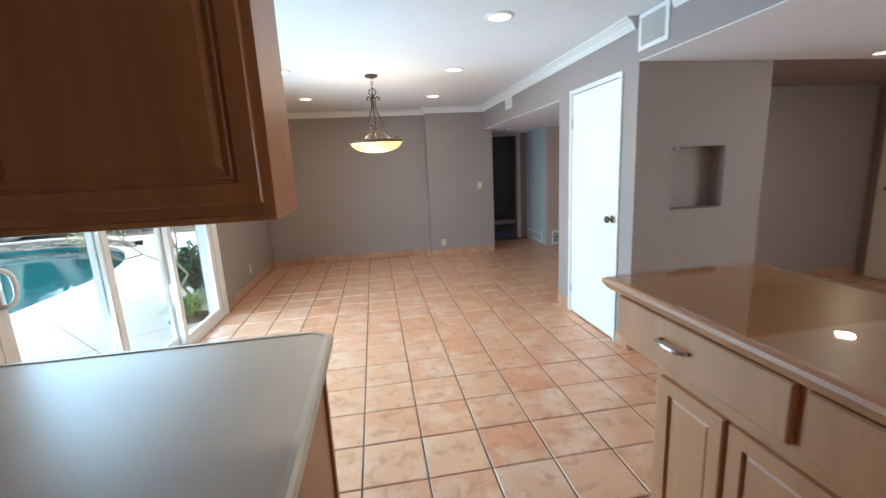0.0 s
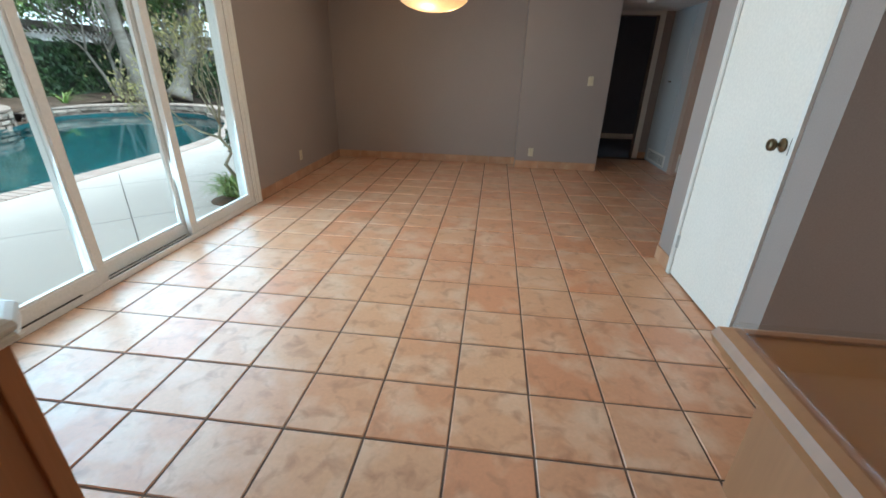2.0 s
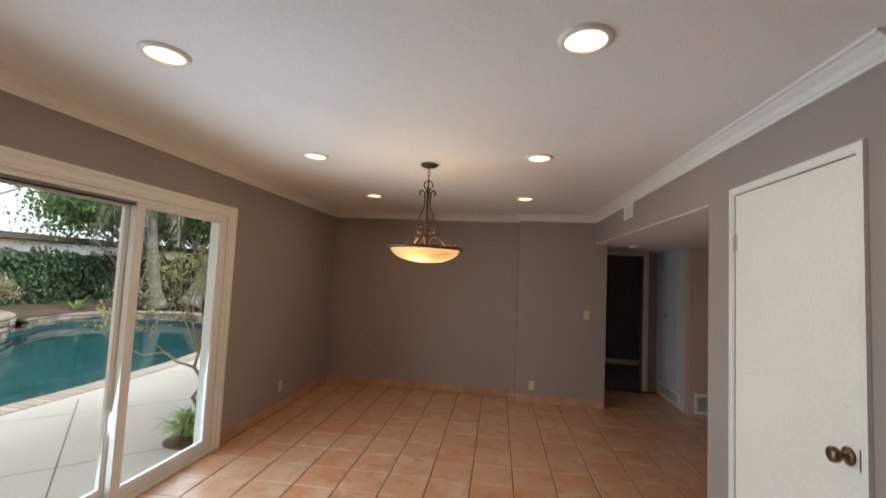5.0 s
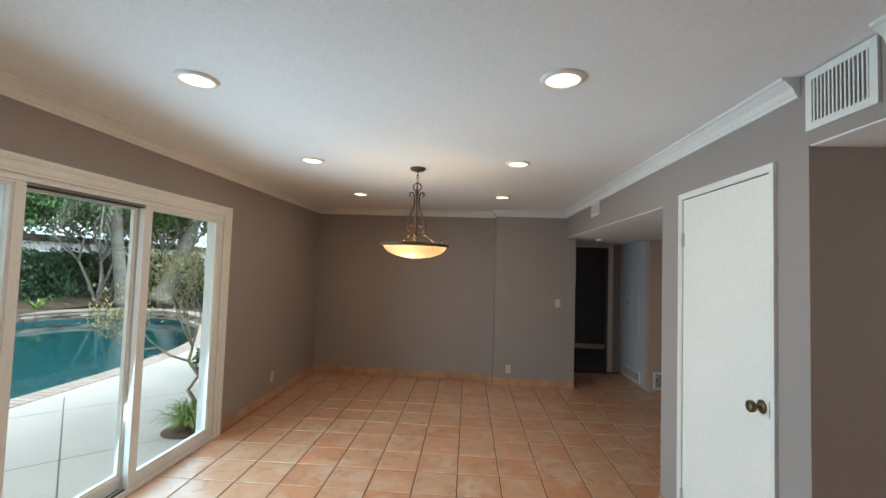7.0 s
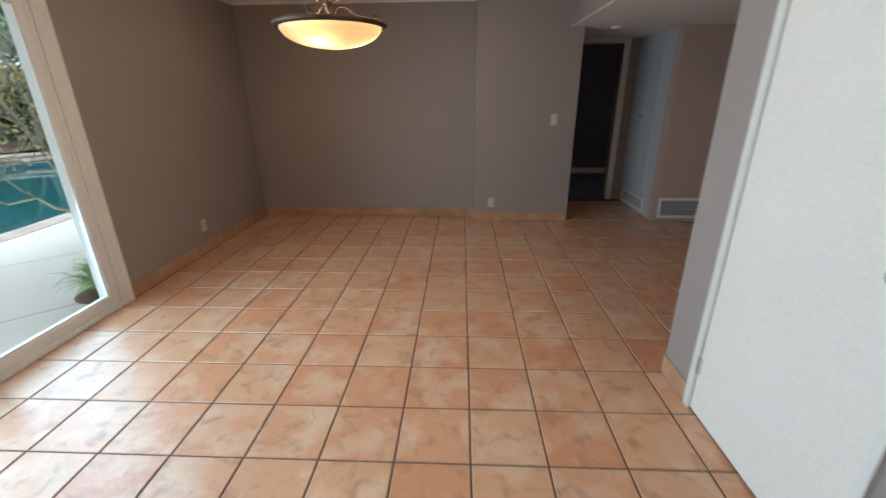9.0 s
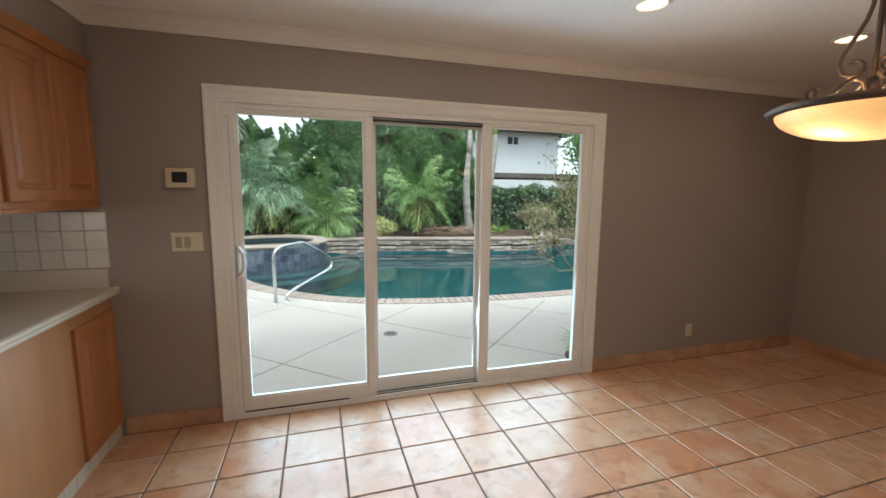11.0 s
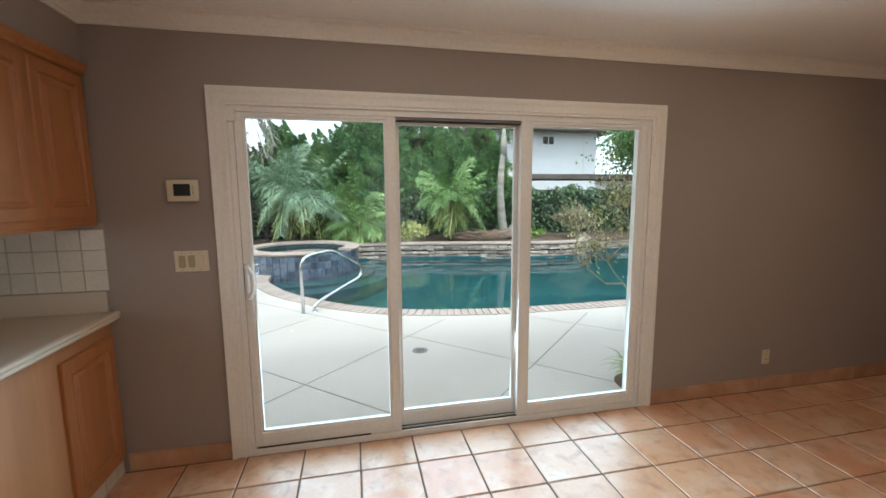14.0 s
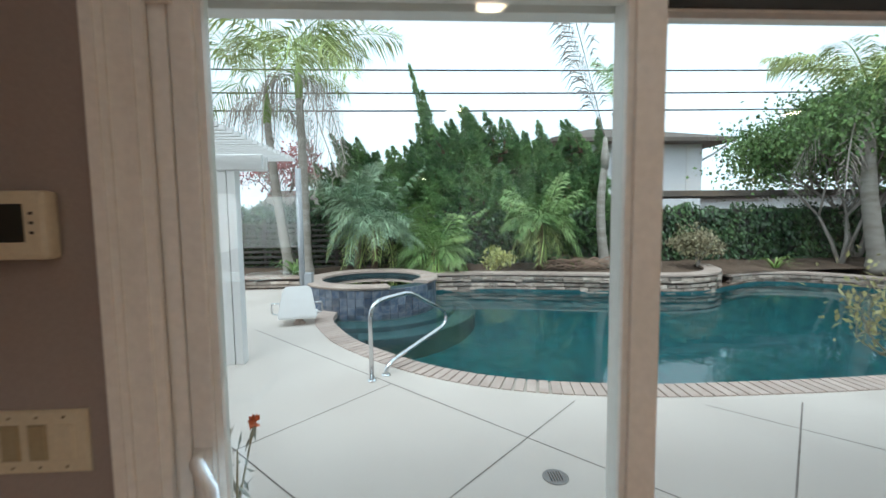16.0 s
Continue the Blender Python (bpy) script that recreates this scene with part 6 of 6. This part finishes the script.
for start, way, far in ((limb[2], (-0.5, -0.4, 0.8), 0.24), (limb[3], (-0.4, -0.6, 0.6), 0.24), (pts[-1], (-0.5, 0.25, 0.9), 0.34), (pts[-1], (0.05, -0.4, 1.0), 0.36), (pts[-1], (-0.2, 0.6, 0.9), 0.36),
                        (pts[-1], (-0.3, -0.3, 1.0), 0.36), (pts[-1], (-0.15, 0.25, 1.0), 0.38)):
    branching(bm, tips, start, Vector(way).normalized(), far, 0.009, 4, rr, 0.75, 0.03)
for v in bm.verts:
    if v.co.x > -1.99:
        v.co.x = -3.98 - v.co.x
    if v.co.y < 5.0:
        v.co.y = 10.0 - v.co.y
part("branches", bm, TWIG, shrub, "", True)
tips = [(Vector((min(p.x, -3.98 - p.x), max(p.y, 10.0 - p.y), p.z)), w_) for p, w_ in tips]
mats = []
for k in range(900):
    p, w_ = rr.choice(tips)
    q = p + Vector((rr.gauss(0, 1), rr.gauss(0, 1), rr.gauss(0, 1))) * 0.09
    q.x = min(q.x, -2.0)
    mats.append(Matrix.Translation(q) @ any_turn(rr) @ Matrix.Diagonal((*[k_ * rr.uniform(0.03, 0.07) for k_ in (1, 0.6, 1)], 1)))
foliage("leaves", LEAF, mats, BARE_LEAF, shrub, "sparse yellow-green leaves")

clump("shrub", (-2.6, 6.35, 0.22), (0.34, 0.40, 0.36), 1300, 0.085, IVY, 84, "low dark green broad-leaved shrub by the house wall", "shrub", DECK)

# flowering sprig outside the door
fl = thing("flowering_plant", (-2.4, 1.86, DECK), "silvery-leaved sprig with small orange-red flowers", "plant")
rr = random.Random(4)
bm, mats, heads = bmesh.new(), [], []
for k in range(6):
    top_p = Vector((-2.4 + rr.uniform(-0.1, 0.1), 1.90 + rr.uniform(-0.14, 0.10), rr.uniform(0.80, 1.10)))
    foot = Vector((-2.4, 1.86, DECK))
    mid = (foot + top_p) / 2 + Vector((rr.uniform(-0.05, 0.05), rr.uniform(-0.05, 0.05), 0.06))
    tube(bm, [foot, mid, top_p], [0.006, 0.005, 0.003], 5)
    for j in range(16):
        f = 0.3 + 0.7 * j / 15
        p = foot.lerp(mid, f * 2) if f < 0.5 else mid.lerp(top_p, f * 2 - 1)
        mats.append(Matrix.Translation(p) @ any_turn(rr) @ Matrix.Diagonal((0.065, 0.02, 0.03, 1)))
    heads.append(top_p)
part("stems", bm, TWIG, fl)
foliage("leaves", LEAF, mats, SAGE, fl)
for p in heads[:3]:
    foliage("flower", LEAF, [Matrix.Translation(p) @ any_turn(rr) @ Matrix.Scale(0.03, 4) for _ in range(14)], FLOWER, fl, "orange-red flower")

# ---- neighbouring houses, cables ----
hs = thing("house", (-22, 14, -0.2), "white two-storey neighbouring house with a brown hipped roof", "house")
HX = -21.0
part("wall", wall_with((HX - 6.0, 9.6, -0.2), (HX, 16.5, 5.0), 1, []), STUCCO, hs)
part("trim_board", boxes(((HX, 15.7, 2.5), (HX + 0.03, 15.8, 5.0))), WHITE_PAINT_OUT, hs)
w = part("window", boxes(((HX, 13.1, 4.25), (HX + 0.05, 13.9, 4.8))), WHITE_PAINT_OUT, hs)
part("pane", boxes(((HX + 0.045, 13.18, 4.33), (HX + 0.055, 13.48, 4.72)), ((HX + 0.045, 13.54, 4.33), (HX + 0.055, 13.82, 4.72))), BLACK, w)
part("drainpipe", tube(bmesh.new(), [(HX + 0.6, 17.4, 4.95), (HX + 0.3, 16.9, 4.5), (HX + 0.05, 16.45, 4.2)], 0.05, 8), STUCCO, hs)
part("chimney", boxes(((HX - 1.6, 12.7, 5.3), (HX - 0.7, 13.7, 6.75)), ((HX - 1.66, 12.64, 6.75), (HX - 0.64, 13.76, 6.87)), bevel=0.02), BRICK, hs, "pale brick chimney")
bm = bmesh.new()
eave = [bm.verts.new(p) for p in ((HX + 0.9, 8.7, 5.0), (HX + 0.9, 17.6, 5.0), (HX - 7, 17.6, 5.0), (HX - 7, 8.7, 5.0))]
eave2 = [bm.verts.new(v.co + Vector((0, 0, 0.18))) for v in eave]
ridge = [bm.verts.new(p) for p in ((HX - 3.0, 12.0, 6.35), (HX - 3.0, 13.9, 6.35))]
for k in range(4):
    bm.faces.new((eave[k], eave[(k + 1) % 4], eave2[(k + 1) % 4], eave2[k]))
bm.faces.new(eave)
bm.faces.new((eave2[0], eave2[1], ridge[1], ridge[0]))
bm.faces.new((eave2[1], eave2[2], ridge[1]))
bm.faces.new((eave2[2], eave2[3], ridge[0], ridge[1]))
bm.faces.new((eave2[3], eave2[0], ridge[0]))
bmesh.ops.recalc_face_normals(bm, faces=bm.faces)
part("roof", bm, SHINGLE, hs, "weathered brown shingle roof")
far = thing("far_roof", (-26, 0, 0), "distant grey-brown pitched roof", "house")
part("wall", boxes(((-30, -6, -0.2), (-24, 1.5, 1.6))), STUCCO, far)
bm = bmesh.new()
for f in (((-23.5, -6.5, 1.6), (-23.5, 2.0, 1.6), (-27, 2.0, 3.3), (-27, -6.5, 3.3)), ((-30.5, -6.5, 1.6), (-27, -6.5, 3.3), (-27, 2.0, 3.3), (-30.5, 2.0, 1.6)), ((-23.5, 2.0, 1.6), (-30.5, 2.0, 1.6), (-27, 2.0, 3.3)), ((-23.5, -6.5, 1.6), (-27, -6.5, 3.3), (-30.5, -6.5, 1.6))):
    bm.faces.new([bm.verts.new(p) for p in f])
part("roof", bm, SHINGLE, far)
low = thing("low_building", (-24, 24, 0), "low grey neighbouring building", "house")
part("wall", boxes(((-30, 17.5, -0.2), (-24, 40, 2.4))), STUCCO, low)
part("roof", boxes(((-30.3, 17.3, 2.4), (-23.6, 40, 2.7)), bevel=0.03), SHINGLE, low)
for z0, z1 in ((8.1, 8.75), (7.1, 7.75), (6.35, 6.95)):
    bm = bmesh.new()
    pts = [Vector((-20.0, -45 + 110 * k / 24, z0 + (z1 - z0) * k / 24 - 0.5 * math.sin(math.pi * k / 24) + 0.2)) for k in range(25)]
    tube(bm, pts, 0.035, 6)
    solid("power_line", bm, CABLE, "black overhead power line", "cable", "overhead power lines", smooth=True)

for y, high in ((-45.0, 9.0), (65.0, 9.6)):
    up = thing("utility_pole", (-20.0, y, -0.2), "tall brown wooden utility pole carrying cables", "utility pole")
    bm = bmesh.new()
    tube(bm, [(-20.0, y, -0.2), (-20.0, y, high)], [0.16, 0.11], 12)
    part("shaft", bm, BROWN_TRUNK, up, "", True)
    part("crossarm", boxes(((-20.9, y - 0.06, high - 0.5), (-19.1, y + 0.06, high - 0.38))), BROWN_TRUNK, up)

# ---- floor tiles and base tiles ----
P, TX, TY = 0.325, 0.17, 2.78
floor = structure("floor", boxes(((XW - 0.02, -3.0, -0.2), (XE, 8.17, -0.004))), GROUT, "terracotta tile floor with dark grout", "floor")
HALF = P / 2 - 0.0038


def tile_bm(x0, x1, y0, y1):
    bm = boxes(((x0, y0, -0.012), (x1, y1, 0.0)))
    top = [e for e in bm.edges if all(abs(v.co.z) < 1e-6 for v in e.verts)]
    bmesh.ops.bevel(bm, geom=top, offset=0.004, segments=1, affect="EDGES")
    return bm


full = mesh_of(tile_bm(-HALF, HALF, -HALF, HALF), "tile", TILE)
narrow_w = (TX - 5 * P - (XW + 0.012)) - 0.0035
west_cut = mesh_of(tile_bm(-narrow_w / 2, narrow_w / 2, -HALF, HALF), "tile", TILE)
rest = bmesh.new()
count = 0
for i in range(-6, 18):
    for j in range(-18, 17):
        x, y = TX + P * (i + 0.5), TY + P * (j + 0.5)
        if x > XE or y > 8.1 or y < -2.9:
            continue
        inside = x < XP + 0.1 and -0.2 < y < 7.3
        lift = 0.0008 * math.sin(12.9 * i + 78.2 * j)
        tilt = Matrix.Rotation(0.0018 * math.sin(3.1 * i + 5.7 * j), 4, "X")
        if i == -6:
            if inside:
                pieces(floor, "tile", west_cut, [Matrix.Translation((XW + 0.012 + narrow_w / 2, y, lift))])
        elif inside:
            pieces(floor, "tile", full, [Matrix.Translation((x, y, lift)) @ tilt])
        else:
            if 0.93 < y < 7.0 or x > 0:
                t = tile_bm(-HALF, HALF, -HALF, HALF)
                me = bpy.data.meshes.new("temp")
                t.transform(Matrix.Translation((x, y, lift)))
                t.to_mesh(me)
                t.free()
                rest.from_mesh(me)
                bpy.data.meshes.remove(me)
far_tiles = new("far_tiles", mesh_of(rest, "far_tiles", clay_tile("terracotta_tile_far", False)))
far_tiles.parent = floor
tagged(far_tiles, kind="stuff")

base_mesh = mesh_of(boxes(((-0.1605, -0.010, 0.0), (0.1605, 0.0, 0.105)), bevel=0.003), "base_tile", BASE_TILE)
short_base = mesh_of(boxes(((-0.08, -0.010, 0.0), (0.08, 0.0, 0.105)), bevel=0.003), "base_tile", BASE_TILE)
base = structure("baseboard", boxes(((XW, YN - 0.002, 0), (0.92, YN, 0.1))), TILE_GROUT, "terracotta tile skirting along the walls", "baseboard")


def run(a, b, out):
    """Skirting tiles from a to b; out: the way that they face."""
    a, b = Vector((*a, 0.001)), Vector((*b, 0.001))
    d = (b - a).normalized()
    length, n = (b - a).length, Vector((*out, 0))
    m = Matrix((d, -n, Vector((0, 0, 1)))).transposed().to_4x4()
    at = 0.0
    while at < length - 0.02:
        step = min(P, length - at)
        pieces(base, "base_tile", base_mesh, [Matrix.Translation(a + d * (at + step / 2)) @ m @ Matrix.Diagonal(((step - 0.003) / 0.321, 1, 1, 1))])
        at += step


run((XW, 4.852), (XW, YN), (1, 0))
run((XW, 1.515), (XW, 2.048), (1, 0))
run((XW + 0.012, YN), (0.92, YN), (0, -1))
run((0.92, YN2), (2.04, YN2), (0, -1))
run((XP, 3.838), (XP, YP1), (-1, 0))
run((XP, YP0), (XP, 2.994), (-1, 0))
run((XP + 0.002, YP0), (2.98, YP0), (0, -1))
run((XP, YP1), (3.2, YP1), (0, 1))
run((2.98, 3.96), (XE, 3.96), (0, -1))
run((2.93, 8.10), (3.05, 8.10), (0, -1))
run((3.65, 7.0), (5.5, 7.0), (0, -1))
